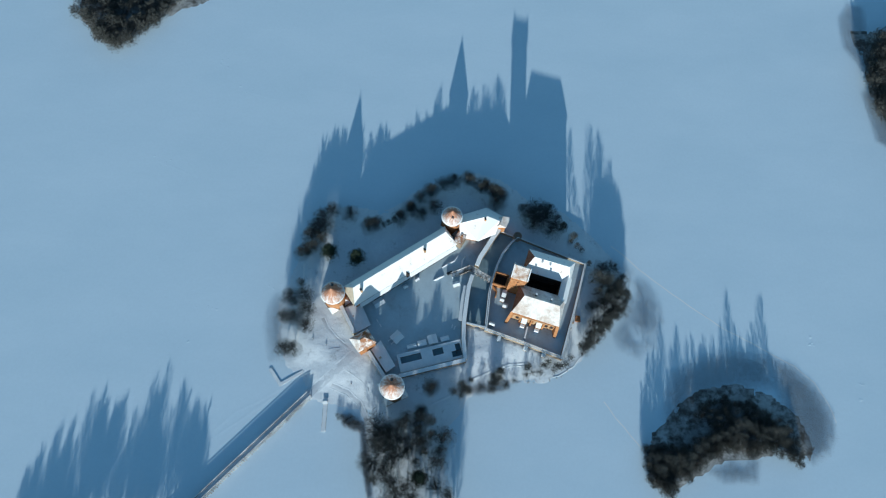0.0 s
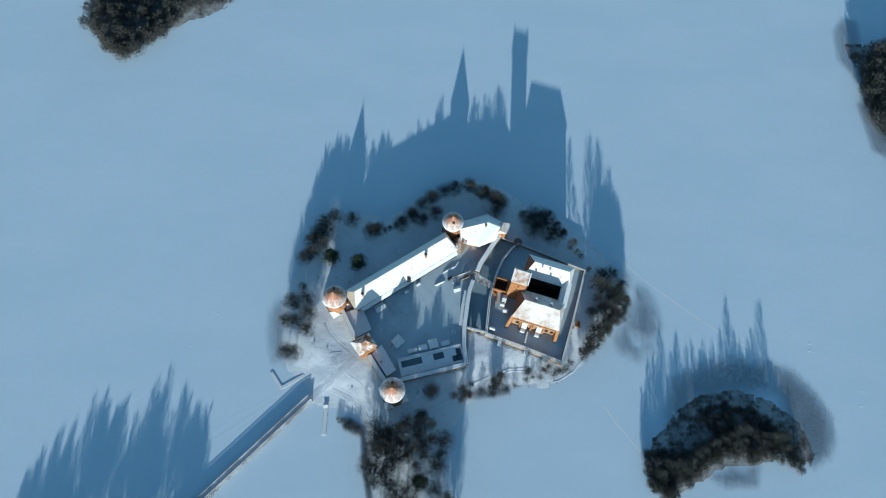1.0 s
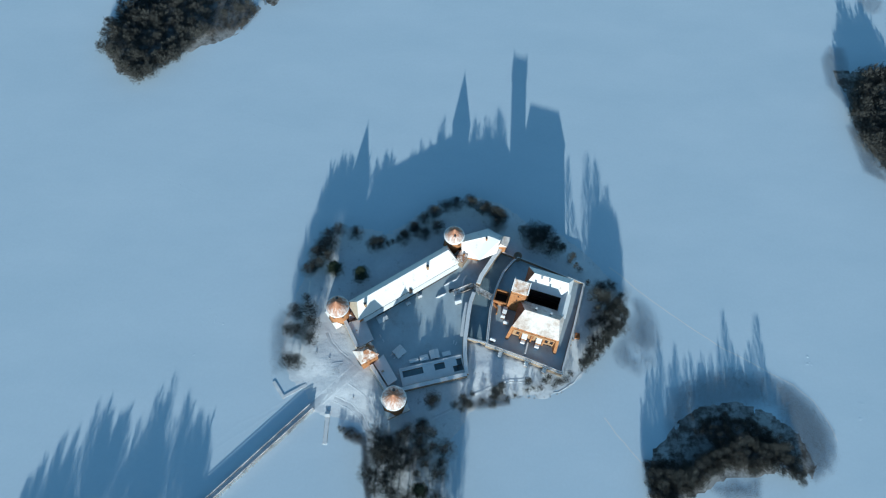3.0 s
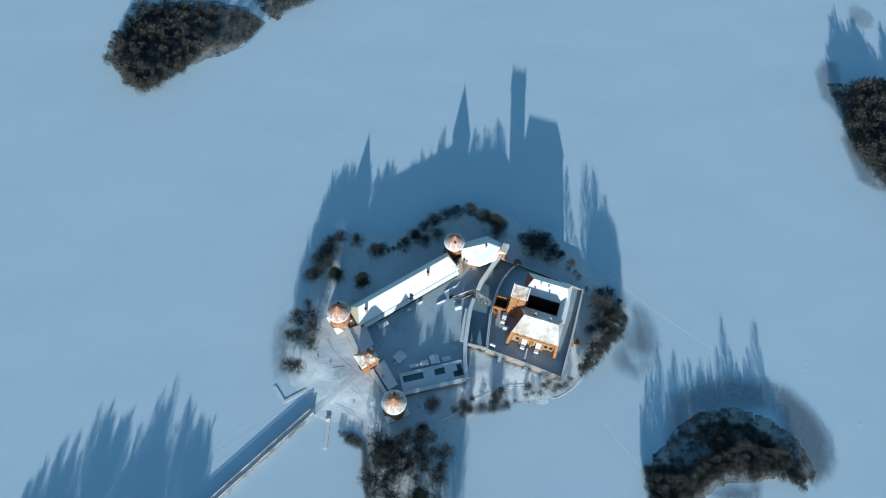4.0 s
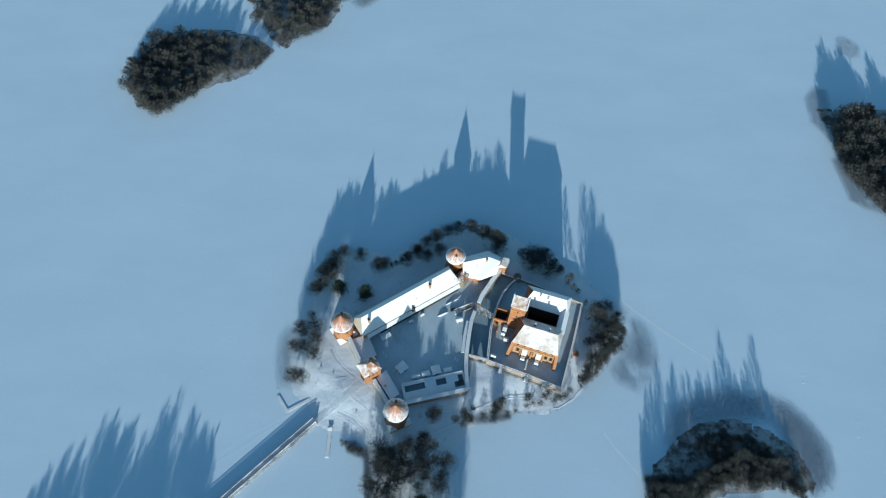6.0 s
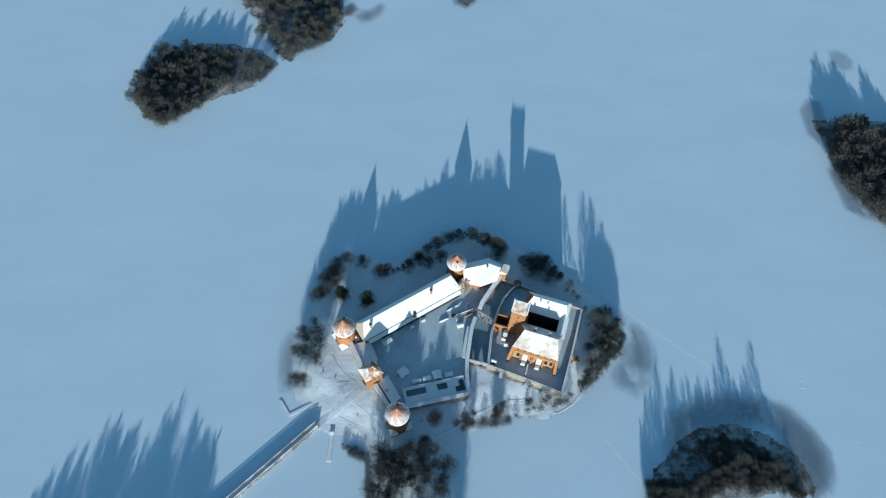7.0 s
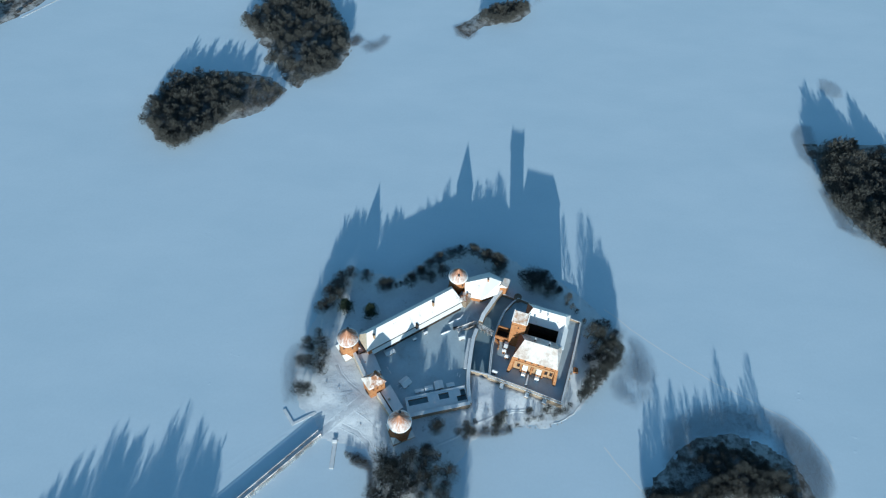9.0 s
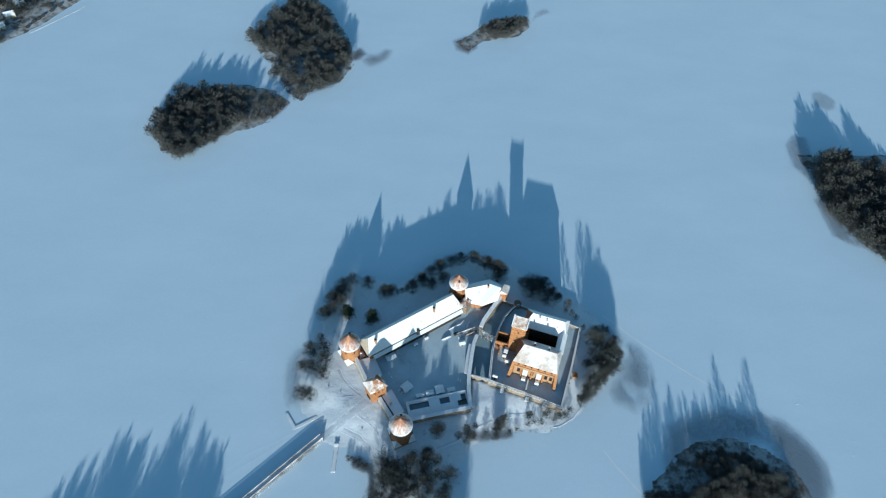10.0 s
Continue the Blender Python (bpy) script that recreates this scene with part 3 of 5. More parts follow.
def hut(name, cx, cy, sx, sy, turn, z0, eave, ridge, label, category, group="", walls=WOOD, along=True, roofing=SNOW_CAP):
    """A small building: walls, a door, and a saddle roof thick with snow."""
    h = thing(name, (cx, cy, z0), label, category, group)
    Geo().prism(rect(cx, cy, sx - 0.7, sy - 0.7, turn), z0, eave).to("walls", walls, h)
    c = rect(cx, cy, sx, sy, turn)
    if along:
        r = [tuple((Vector(c[0]) + Vector(c[3])) / 2), tuple((Vector(c[1]) + Vector(c[2])) / 2)]
        Geo().roof(c, eave, r, ridge, 0.3).to("roof", roofing, h, "roof under snow")
    else:
        c = c[1:] + c[:1]
        r = [tuple((Vector(c[0]) + Vector(c[3])) / 2), tuple((Vector(c[1]) + Vector(c[2])) / 2)]
        Geo().roof(c, eave, r, ridge, 0.3).to("roof", roofing, h, "roof under snow")
    m = (Vector(rect(cx, cy, sx - 0.7, sy - 0.7, turn)[0]) + Vector(rect(cx, cy, sx - 0.7, sy - 0.7, turn)[1])) / 2
    Geo().prism(rect(m.x, m.y, 1.0, 0.16, turn), z0, z0 + min(2.1, eave - z0 - 0.2)).to("door", DARK_WOOD_AND_SHADE, h)
    return h


hut("porch", *hp(13.5, -10.6), 6.6, 4.6, 32, 2.6, 4.4, 5.0, "snow-roofed porch against the long hall", "porch")
hut("porch", *hp(32.0, -10.8), 2.8, 2.4, 32, 2.6, 4.6, 5.1, "small snow-roofed porch against the long hall", "porch")
hut("porch", *hp(40.5, -10.6), 2.6, 2.2, 32, 2.6, 4.6, 5.1, "small snow-roofed porch against the long hall", "porch")

annex = thing("tower_annex", (24.5, 138.5, 2.0), "small fieldstone annex joining the long hall to the tower", "annex")
AX = [(21.6, 137.0), (26.4, 133.8), (30.0, 139.4), (25.4, 142.6)]
Geo().prism(AX, 1.0, 10.2).to("walls", STONE, annex)
Geo().add([(*p, z) for p, z in zip(AX, (10.4, 10.4, 11.6, 11.6))] + [(*p, z) for p, z in zip(AX, (10.1, 10.1, 11.3, 11.3))],
          [(0, 1, 2, 3), (7, 6, 5, 4), (0, 4, 5, 1), (1, 5, 6, 2), (2, 6, 7, 3), (3, 7, 4, 0)]).to("roof", ROOF_GATE, annex, "lean-to tile roof with patches of snow")
Geo().box(27.2, 139.0, 10.8, 1.0, 1.0, 1.8, 32).to("chimney", BRICK, annex)

# lodge between the north tower and the moat
lodge = thing("north_lodge", (38, 146, 0.5), "angled brick lodge with a snow-covered roof beside the north tower", "lodge")
S = [(26.2, 139.0), (37.2, 136.4), (48.0, 141.0)]
N = [(24.4, 152.4), (43.2, 158.2), (53.6, 152.0)]
Rg = [(25.6, 145.6), (42.9, 150.0), (50.0, 147.0)]
Geo().prism([(26.8, 141.0), (37.2, 138.6), (46.6, 143.0), (52.6, 151.4), (43.0, 157.2), (25.2, 151.4)], 0.5, 10.0).to("walls", BRICK, lodge)
up = [(*p, 9.8) for p in S] + [(*p, 10.4) for p in N] + [(*p, 16.2) for p in Rg]
low = [(x, y, z - 0.35) for x, y, z in up]
top_f = [(0, 1, 7, 6), (1, 2, 8, 7), (3, 6, 7, 4), (4, 7, 8, 5), (0, 6, 3), (2, 5, 8)]
Geo().add(up + low, top_f + [tuple(9 + i for i in reversed(f)) for f in top_f] + [(0, 9, 10, 1), (1, 10, 11, 2), (2, 11, 14, 5), (5, 14, 13, 4), (4, 13, 12, 3), (3, 12, 9, 0)]).to("roof", ROOF_SNOWY, lodge, "hipped roof under snow")
c = Geo().box(41.3, 148.0, 13.6, 0.9, 1.5, 4.0, 10).to("chimney", BRICK, lodge)
Geo().box(41.3, 148.0, 17.6, 1.1, 1.7, 0.2, 10).to("chimney_cap", SHEET, c)
for k in range(4):
    p = Vector((37.2, 138.6)).lerp(Vector((46.6, 143.0)), 0.15 + 0.23 * k)
    window(lodge, (p.x, p.y), (0.42, -0.91), 1.0, 1.4, 6.4)


# lean-to buildings behind the western walls
def lean_to(name, poly, z_low, z_high, high, label):
    b = thing(name, (*poly[0], 2.0), label, "outbuilding")
    m = sum((Vector(p) for p in poly), Vector((0, 0))) / 4
    Geo().prism([tuple(m + (Vector(p) - m) * 0.93) for p in poly], 2.0, z_low - 0.1).to("walls", BRICK, b)
    zs = [z_high if i in high else z_low for i in range(4)]
    Geo().add([(*p, z) for p, z in zip(poly, zs)] + [(*p, z - 0.35) for p, z in zip(poly, zs)],
              [(0, 1, 2, 3), (7, 6, 5, 4), (0, 4, 5, 1), (1, 5, 6, 2), (2, 6, 7, 3), (3, 7, 4, 0)]).to("roof", SNOW_CAP, b, "flat lean-to roof under shaded snow")
    return b


lb = lean_to("gate_wing", [(-43.6, 96.0), (-36.0, 81.0), (-28.0, 85.8), (-34.0, 99.4)], 5.6, 6.8, (0, 1), "low building with a snowy lean-to roof behind the curtain wall")
Geo().box(-38.5, 91.0, 5.6, 0.9, 0.9, 0.9, 30).to("chimney", BRICK, lb)
lb = lean_to("gate_wing", [(-27.5, 71.0), (-18.6, 57.6), (-13.4, 61.6), (-22.0, 76.6)], 5.6, 6.8, (0, 1), "low building with a snowy lean-to roof behind the curtain wall")
Geo().box(-22.0, 66.2, 5.8, 1.4, 1.1, 1.6, 30).to("chimney", PLASTER, lb, "pale chimney with snow")

# roofed casemates along the southern wall
case = thing("casemate", (8, 65, 2.0), "low casemate range with a flat snowy roof and sunken light wells", "casemate")


def cp(a, b):
    return (-10.0 + 0.974 * a - 0.225 * b, 56.4 + 0.225 * a + 0.974 * b)


us, vs = [0, 1.6, 13.8, 20.8, 27.0, 31.6, 34.4, 37.4, 38.4], [1.2, 2.8, 6.2, 10.0, 12.0]
wells = {(1, 2), (3, 2), (5, 1), (6, 1), (6, 2)}
top = Geo()
for i in range(len(us) - 1):
    for j in range(len(vs) - 1):
        q = [cp(us[i], vs[j]), cp(us[i + 1], vs[j]), cp(us[i + 1], vs[j + 1]), cp(us[i], vs[j + 1])]
        if (i, j) in wells:
            Geo().add([(*p, 2.7) for p in q], [(0, 1, 2, 3)]).to("well_floor", SNOW_ICE, case, "dark floor of a light well")
            shaft = Geo()
            for k in range(4):
                a, b = q[k], q[(k + 1) % 4]
                shaft.add([(*a, 2.65), (*b, 2.65), (*b, 4.7), (*a, 4.7)], [(0, 1, 2, 3)])
            shaft.to("well_wall", STONE, case, "stone lining of a light well")
        else:
            top.add([(*p, 4.7) for p in q], [(0, 1, 2, 3)])
body = [cp(0, 1.2), cp(38.4, 1.2), cp(38.4, 12.0), cp(0, 12.0)]
for k in range(4):
    a, b = body[k], body[(k + 1) % 4]
    top.add([(*a, 2.0), (*b, 2.0), (*b, 4.7), (*a, 4.7)], [(0, 1, 2, 3)])
top.to("terrace", SNOW_CAP, case, "flat roof under shaded snow")
for a0, b0, a1, b1 in ((0.3, 11.7, 38.0, 11.7), (0.3, 1.4, 0.3, 11.7)):
    Geo().strip([cp(a0, b0), cp(a1, b1)], 0.6, 4.7, 5.2).to("parapet", SNOW_CAP, case, "snow-covered parapet")

# wooden bridge over the moat, with its stair house
mb = thing("moat_bridge", (38, 118, 2.0), "weathered wooden bridge over the moat with snow on its rails", "bridge")
A, B = Vector((31.8, 120.6)), Vector((44.6, 112.6))
d = (B - A).normalized()
n = Vector((-d.y, d.x))
for i in range(26):
    p = A + (B - A) * (i + 0.5) / 26
    Geo().prism(rect(p.x, p.y, 0.5, 3.4, math.degrees(math.atan2(d.y, d.x))), 5.0, 5.14).to("plank", WOOD, mb)
for s in (-1.6, 1.6):
    Geo().strip([tuple(A + n * s), tuple(B + n * s)], 0.16, 6.0, 6.14).to("rail", WOOD, mb)
    Geo().strip([tuple(A + n * s * 0.8), tuple(B + n * s * 0.8)], 0.3, 4.6, 5.0).to("beam", WOOD, mb)
    for i in range(6):
        p = A + (B - A) * (i + 0.5) / 6 + n * s
        Geo().box(p.x, p.y, 2.0, 0.22, 0.22, 4.1).to("post", WOOD, mb)
sh = thing("stair_gallery", (27, 118, 2.6), "weathered wooden stair gallery leading to the moat bridge", "gallery")
A2, B2 = Vector((20.4, 116.4)), Vector((32.4, 120.6))
d2 = (B2 - A2).normalized()
for i in range(20):
    p = A2 + (B2 - A2) * (i + 0.5) / 20
    Geo().prism(rect(p.x, p.y, 0.62, 3.2, math.degrees(math.atan2(d2.y, d2.x))), 2.8 + 0.11 * i, 3.0 + 0.11 * i).to("step", WOOD, sh)
for s in (-1.6, 1.6):
    n2 = Vector((-d2.y, d2.x)) * s
    Geo().strip([tuple(A2 + n2), tuple(B2 + n2)], 0.14, 3.0, [3.9, 6.1]).to("railing", WOOD, sh)
hut("ticket_hut", 23.2, 110.6, 4.2, 3.2, 15, 2.6, 4.8, 5.6, "small hut with a snowy roof in the courtyard", "hut")
gl = thing("wall_gallery", (27, 100, 2.6), "snow-roofed timber gallery against the eastern curtain wall", "gallery")
Geo().strip([(25.0, 88.0), (26.6, 99.5), (28.8, 109.5)], 2.2, 5.0, 5.3).to("roof", SNOW_CAP, gl)
for p in ((24.4, 89), (25.2, 94), (26.0, 99), (26.9, 104), (27.9, 109)):
    Geo().box(p[0], p[1], 2.6, 0.3, 0.3, 2.4).to("post", WOOD, gl)

# stalls and sheds in the courtyard
hut("market_stall", -12.6, 78.6, 6.4, 6.0, 42, 2.6, 5.0, 6.4, "square timber stall under snow in the courtyard", "stall", "courtyard stalls")
hut("market_stall", -3.9, 73.2, 5.6, 2.4, 14, 2.6, 4.4, 5.0, "narrow timber stall under snow", "stall", "courtyard stalls")
hut("market_stall", 2.2, 74.9, 5.2, 3.4, 14, 2.6, 4.6, 5.3, "timber stall under snow", "stall", "courtyard stalls")
hut("market_stall", 8.4, 77.0, 5.6, 5.4, 14, 2.6, 4.9, 6.0, "large timber stall under snow", "stall", "courtyard stalls", along=False)
hut("market_stall", 15.6, 77.5, 5.2, 2.8, 14, 2.6, 4.1, 4.5, "timber stall under snow", "stall", "courtyard stalls")
for bx, by, bt in ((-17.0, 77.2, 42), (-15.2, 75.4, 42), (-24.2, 88.8, -60), (-22.4, 86.0, -60), (20.2, 85.0, 80), (21.6, 84.0, 70)):
    b = thing("bench", (bx, by, 2.6), "snow-covered wooden bench in the courtyard", "bench", "courtyard benches")
    Geo().box(bx, by, 3.0, 2.2, 0.6, 0.14, bt).to("seat", SNOW_CAP, b)
    for s in (-0.8, 0.8):
        Geo().box(bx + s * math.cos(radians(bt)), by + s * math.sin(radians(bt)), 2.6, 0.14, 0.5, 0.4, bt).to("leg", WOOD, b)


# ---- palace ----
def pp(a, b):
    """Along and across the palace."""
    return (0.951 * a + 0.309 * b, -0.309 * a + 0.951 * b)


palace = thing("palace", (*pp(38, 122), 4.0), "orange brick palace round a narrow court, with steep snowy roofs", "palace")
Geo().prism([pp(24.4, 102.2), pp(51.2, 102.2), pp(51.2, 118.2), pp(24.4, 118.2)], 3.8, 20.9).to("south_wing", BRICK, palace)
Geo().prism([pp(24.4, 128.0), pp(51.2, 128.0), pp(51.2, 140.6), pp(24.4, 140.6)], 3.8, 20.9).to("north_wing", BRICK, palace)
Geo().prism([pp(47.4, 118.3), pp(51.6, 118.3), pp(51.6, 127.9), pp(47.4, 127.9)], 3.8, 20.6).to("east_wing", BRICK, palace)
Geo().prism([pp(26.6, 118.3), pp(28.4, 118.3), pp(28.4, 127.9), pp(26.6, 127.9)], 3.8, 15.0).to("west_screen", BRICK, palace)
# Shade of the deep court is put into a near-black floor colour.
Geo().prism([pp(28.5, 118.3), pp(47.3, 118.3), pp(47.3, 127.9), pp(28.5, 127.9)], 3.9, 4.9).to("court_floor", DARK_WOOD_AND_SHADE, palace, "inner court floor, shade put into its near-black colour")
Geo().roof([pp(23.5, 101.4), pp(51.8, 101.0), pp(51.8, 118.9), pp(23.5, 118.9)], 21.0, [pp(27.7, 110.8), pp(48.5, 110.8)], 28.2, 0.4).to("south_roof", ROOF_PATCHY, palace, "hipped tile roof, snow worn off near the ridge")
Geo().roof([pp(23.5, 127.5), pp(51.8, 127.5), pp(51.8, 141.4), pp(23.5, 141.4)], 21.2, [pp(27.6, 135.2), pp(48.6, 135.2)], 27.6, 0.4).to("north_roof", ROOF_SNOWY, palace, "hipped roof under snow")
Geo().roof([pp(52.4, 115.6), pp(52.4, 130.6), pp(46.8, 130.6), pp(46.8, 115.6)], 21.1, [pp(49.5, 113.6), pp(49.5, 132.6)], 24.6, 0.4).to("east_roof", SNOW_CAP, palace, "narrow saddle roof under snow")
# Timber front darkened by colour to carry the court's shade.
Geo().strip([pp(28.5, 127.85), pp(47.3, 127.85)], 0.2, 5.0, 20.6).to("court_front", DARK_WOOD_AND_SHADE, palace, "timbered court front, shade put into its near-black colour")
for name, c0, c3, ze, rp, zr in (("south_hip", (23.5, 101.4), (23.5, 118.9), 21.0, (27.7, 110.8), 28.2), ("north_hip", (23.5, 127.5), (23.5, 141.4), 21.2, (27.6, 135.2), 27.6)):
    q = [(*pp(c0[0] - 0.06, c0[1] + 0.1), ze + 0.02), (*pp(c3[0] - 0.06, c3[1] - 0.1), ze + 0.02), (*pp(rp[0] - 0.08, rp[1]), zr + 0.02)]
    Geo().add(q + [(x + 0.25, y - 0.08, z - 0.12) for x, y, z in q], [(0, 2, 1), (3, 4, 5), (0, 1, 4, 3), (1, 2, 5, 4), (2, 0, 3, 5)]).to(name, TILE_BARE, palace, "steep hip of bare dark red tiles")
for b, g in ((127.7, 1), (118.4, -1)):
    for z in (9.4, 13.6):
        Geo().strip([pp(28.6, b - 0.7 * g), pp(47.2, b - 0.7 * g)], 1.3, z, z + 0.2).to("gallery", DARK_WOOD_AND_SHADE, palace, "dark timber gallery")
        Geo().strip([pp(28.6, b - 1.3 * g), pp(47.2, b - 1.3 * g)], 0.12, z + 0.2, z + 1.3).to("railing", DARK_WOOD_AND_SHADE, palace)
Geo().strip([pp(25.4, 102.1), pp(50.4, 102.1)], 0.12, 5.2, 14.6).to("plaster_field", OCHRE, palace, "pale weathered plaster field")
Geo().strip([pp(24.4, 101.98), pp(51.2, 101.98)], 0.3, 15.0, 15.5).to("string_course", BRICK, palace, "moulded brick band across the front")
for i in range(6):
    window(palace, pp(27.4 + i * 4.2, 102.2), (-0.309, -0.951), 1.2, 1.9, 17.2)
for a in (28.2, 36.9, 45.8, 49.0):
    window(palace, pp(a, 102.0), (-0.309, -0.951), 2.0, 4.2, 8.6)
for i in range(5):
    window(palace, pp(51.2, 105 + i * 3.2), (0.951, -0.309), 1.1, 2.4, 14.6)
    window(palace, pp(24.4, 104 + i * 2.6), (-0.951, 0.309), 1.0, 2.2, 14.6)
for a in (32.6, 41.4):
    Geo().prism([pp(a - 1.3, 97.9), pp(a + 1.3, 97.9), pp(a + 1.3, 99.4), pp(a - 1.3, 99.4)], 3.9, 8.0).to("bay_step", SNOW_CAP, palace, "snow-covered lower step of a bay")
    o = Geo().prism([pp(a - 1.4, 99.6), pp(a + 1.4, 99.6), pp(a + 1.4, 102.0), pp(a - 1.4, 102.0)], 3.9, 11.0).to("oriel", BRICK, palace, "brick bay with a snowy roof")
    Geo().add([(*pp(a - 1.6, 99.3), 11.0), (*pp(a + 1.6, 99.3), 11.0), (*pp(a + 1.6, 102.0), 12.4), (*pp(a - 1.6, 102.0), 12.4), (*pp(a - 1.6, 99.3), 10.6), (*pp(a + 1.6, 99.3), 10.6), (*pp(a + 1.6, 102.0), 12.0), (*pp(a - 1.6, 102.0), 12.0)],
              [(0, 1, 2, 3), (7, 6, 5, 4), (0, 4, 5, 1), (1, 5, 6, 2), (2, 6, 7, 3), (3, 7, 4, 0)]).to("oriel_roof", SNOW_CAP, o)
    window(palace, pp(a, 99.6), (-0.309, -0.951), 1.0, 1.6, 8.4)
for a in (30.4, 36.9, 44.2):
    Geo().add([(*pp(a - 0.5, 102.0), 3.9), (*pp(a + 0.5, 102.0), 3.9), (*pp(a + 0.5, 100.6), 3.9), (*pp(a - 0.5, 100.6), 3.9), (*pp(a - 0.5, 102.0), 13.2), (*pp(a + 0.5, 102.0), 13.2), (*pp(a + 0.5, 100.9), 8.2), (*pp(a - 0.5, 100.9), 8.2)],
              [(0, 1, 2, 3), (4, 5, 6, 7), (0, 1, 5, 4), (1, 2, 6, 5), (2, 3, 7, 6), (3, 0, 4, 7)]).to("buttress", BRICK, palace, "sloping brick buttress of the front")
for a, sgn in ((24.2, -1), (51.4, 1)):
    Geo().add([(*pp(a - 0.9, 102.4), 4.0), (*pp(a + 0.9, 102.4), 4.0), (*pp(a + 0.9 + sgn * 1.4, 98.2), 4.0), (*pp(a - 0.9 + sgn * 1.4, 98.2), 4.0),
               (*pp(a - 0.9, 102.4), 18.6), (*pp(a + 0.9, 102.4), 18.6), (*pp(a + 0.9 + sgn * 1.1, 99.2), 8.0), (*pp(a - 0.9 + sgn * 1.1, 99.2), 8.0)],
              [(0, 1, 2, 3), (4, 5, 6, 7), (0, 1, 5, 4), (1, 2, 6, 5), (2, 3, 7, 6), (3, 0, 4, 7)]).to("corner_buttress", BRICK, palace, "sloping brick corner buttress")
# Chimneys take a near-black colour for the shade they stand in.
for a, b, z, h in ((34.0, 113.6, 25.0, 3.6), (43.0, 113.2, 25.2, 3.6), (32.6, 134.0, 25.6, 1.9), (37.4, 133.8, 25.4, 1.9), (49.4, 137.6, 23.6, 1.6)):
    c = Geo().box(*pp(a, b), z, 0.9, 0.9, h, -18).to("chimney", SHEET, palace, "chimney with shade put into its near-black colour")
    Geo().box(*pp(a, b), z + h, 1.1, 1.1, 0.2, -18).to("chimney_cap", SNOW_CAP, c)

keep = thing("keep", (*pp(22, 121), 4.0), "tall square orange brick keep of the palace with a snow-dusted roof", "keep")
KW = [pp(17.2, 116.9), pp(26.7, 116.9), pp(26.7, 125.3), pp(17.2, 125.3)]
km = Vector(pp(21.95, 121.1))
inset = lambda k: [tuple(km + (Vector(p) - km) * k) for p in KW]
Geo().prism(inset(0.94), 3.8, 34.6).to("shaft", BRICK, keep)
KR = inset(1.0)
Geo().roof(KR, 34.6, [tuple(Vector(KR[0]).lerp(Vector(KR[3]), 0.8)), tuple(Vector(KR[1]).lerp(Vector(KR[2]), 0.8))], 37.6, 0.5).to("roof", ROOF_KEEP, keep, "low saddle roof dusted with snow")
for i, j in ((0, 3), (1, 2)):
    e0, e1 = Vector(inset(0.99)[i]), Vector(inset(0.99)[j])
    ga = Geo().strip([tuple(e0), tuple(e0.lerp(e1, 0.4)), tuple(e0.lerp(e1, 0.8)), tuple(e1)], 0.7, 34.2, [35.4, 36.8, 38.2, 36.8])
    ga.to("gable", BRICK, keep, "brick gable end standing above the roof")
    Geo().strip([tuple(e0), tuple(e0.lerp(e1, 0.4)), tuple(e0.lerp(e1, 0.8)), tuple(e1)], 0.6, 34.4, [35.55, 36.95, 38.35, 36.95]).to("gable_snow", SNOW_CAP, keep, "snow lying on a gable end")
Geo().strip(inset(0.95), 0.4, 30.6, 31.1, True).to("corbel_band", BRICK, keep, "projecting brick band below the roof")
for z in (16, 22, 28):
    window(keep, tuple(km + (Vector(pp(21.95, 116.9)) - km) * 0.94), (-0.309, -0.951), 0.9, 1.8, z)
    window(keep, tuple(km + (Vector(pp(17.2, 121.1)) - km) * 0.94), (-0.951, 0.309), 0.9, 1.8, z)

yard = thing("keep_yard", (50, 113, 4.0), "roofless brick forebuilding round a dark yard beside the keep", "forebuilding")
YP = [pp(8.9, 118.2), pp(16.9, 118.2), pp(16.9, 125.6), pp(8.9, 125.6)]
for k in range(4):
    w = Geo().strip([YP[k], YP[(k + 1) % 4]], 0.6, 3.9, 10.0).to("side_wall", BRICK, yard)
# Yard floor coloured near-black for the shade between its walls.
Geo().prism([pp(9.3, 118.6), pp(16.5, 118.6), pp(16.5, 125.2), pp(9.3, 125.2)], 3.9, 4.8).to("floor", DARK_WOOD_AND_SHADE, yard)
for a, b, wide, deep, z in ((17.2, 114.3, 2.6, 4.6, 8.6), (17.0, 110.6, 2.6, 2.4, 7.6), (19.8, 107.8, 3.2, 2.8, 7.0)):
    hut("stair_shed", *pp(a, b), wide, deep, -18, 4.0, z, z + 0.6, "small brick shed with a snowy roof beside the keep", "shed", "sheds beside the keep", walls=BRICK)
lw = thing("yard_wall", (*pp(12.0, 108), 4.0), "sunlit brick yard wall", "wall")
Geo().strip([pp(9.4, 117.4), pp(12.6, 114.6), pp(12.8, 111.4)], 0.7, 3.9, 6.8).to("masonry", BRICK, lw)
lw = thing("yard_wall", (63.6, 80, 4.0), "low snow-topped wall between palace and yard wall", "wall")
Geo().strip([(64.6, 83.2), (62.6, 76.6)], 0.8, 3.9, 7.4).to("masonry", SNOW_CAP, lw)
hut("yard_hut", 43.6, 85.2, 3.4, 2.0, -21, 4.0, 7.8, 8.3, "tiny hut with a snowy roof in the yard corner", "hut")

turret = thing("yard_turret", (62.0, 140.4, 0.5), "small round stone turret at the corner of the palace wall", "turret")
Geo().ring(62.0, 140.4, [(2.7, 0.5), (2.6, 7.0), (2.6, 7.6), (2.0, 7.6), (2.0, 6.6), (0.05, 6.6)], 20).to("shaft", STONE, turret)
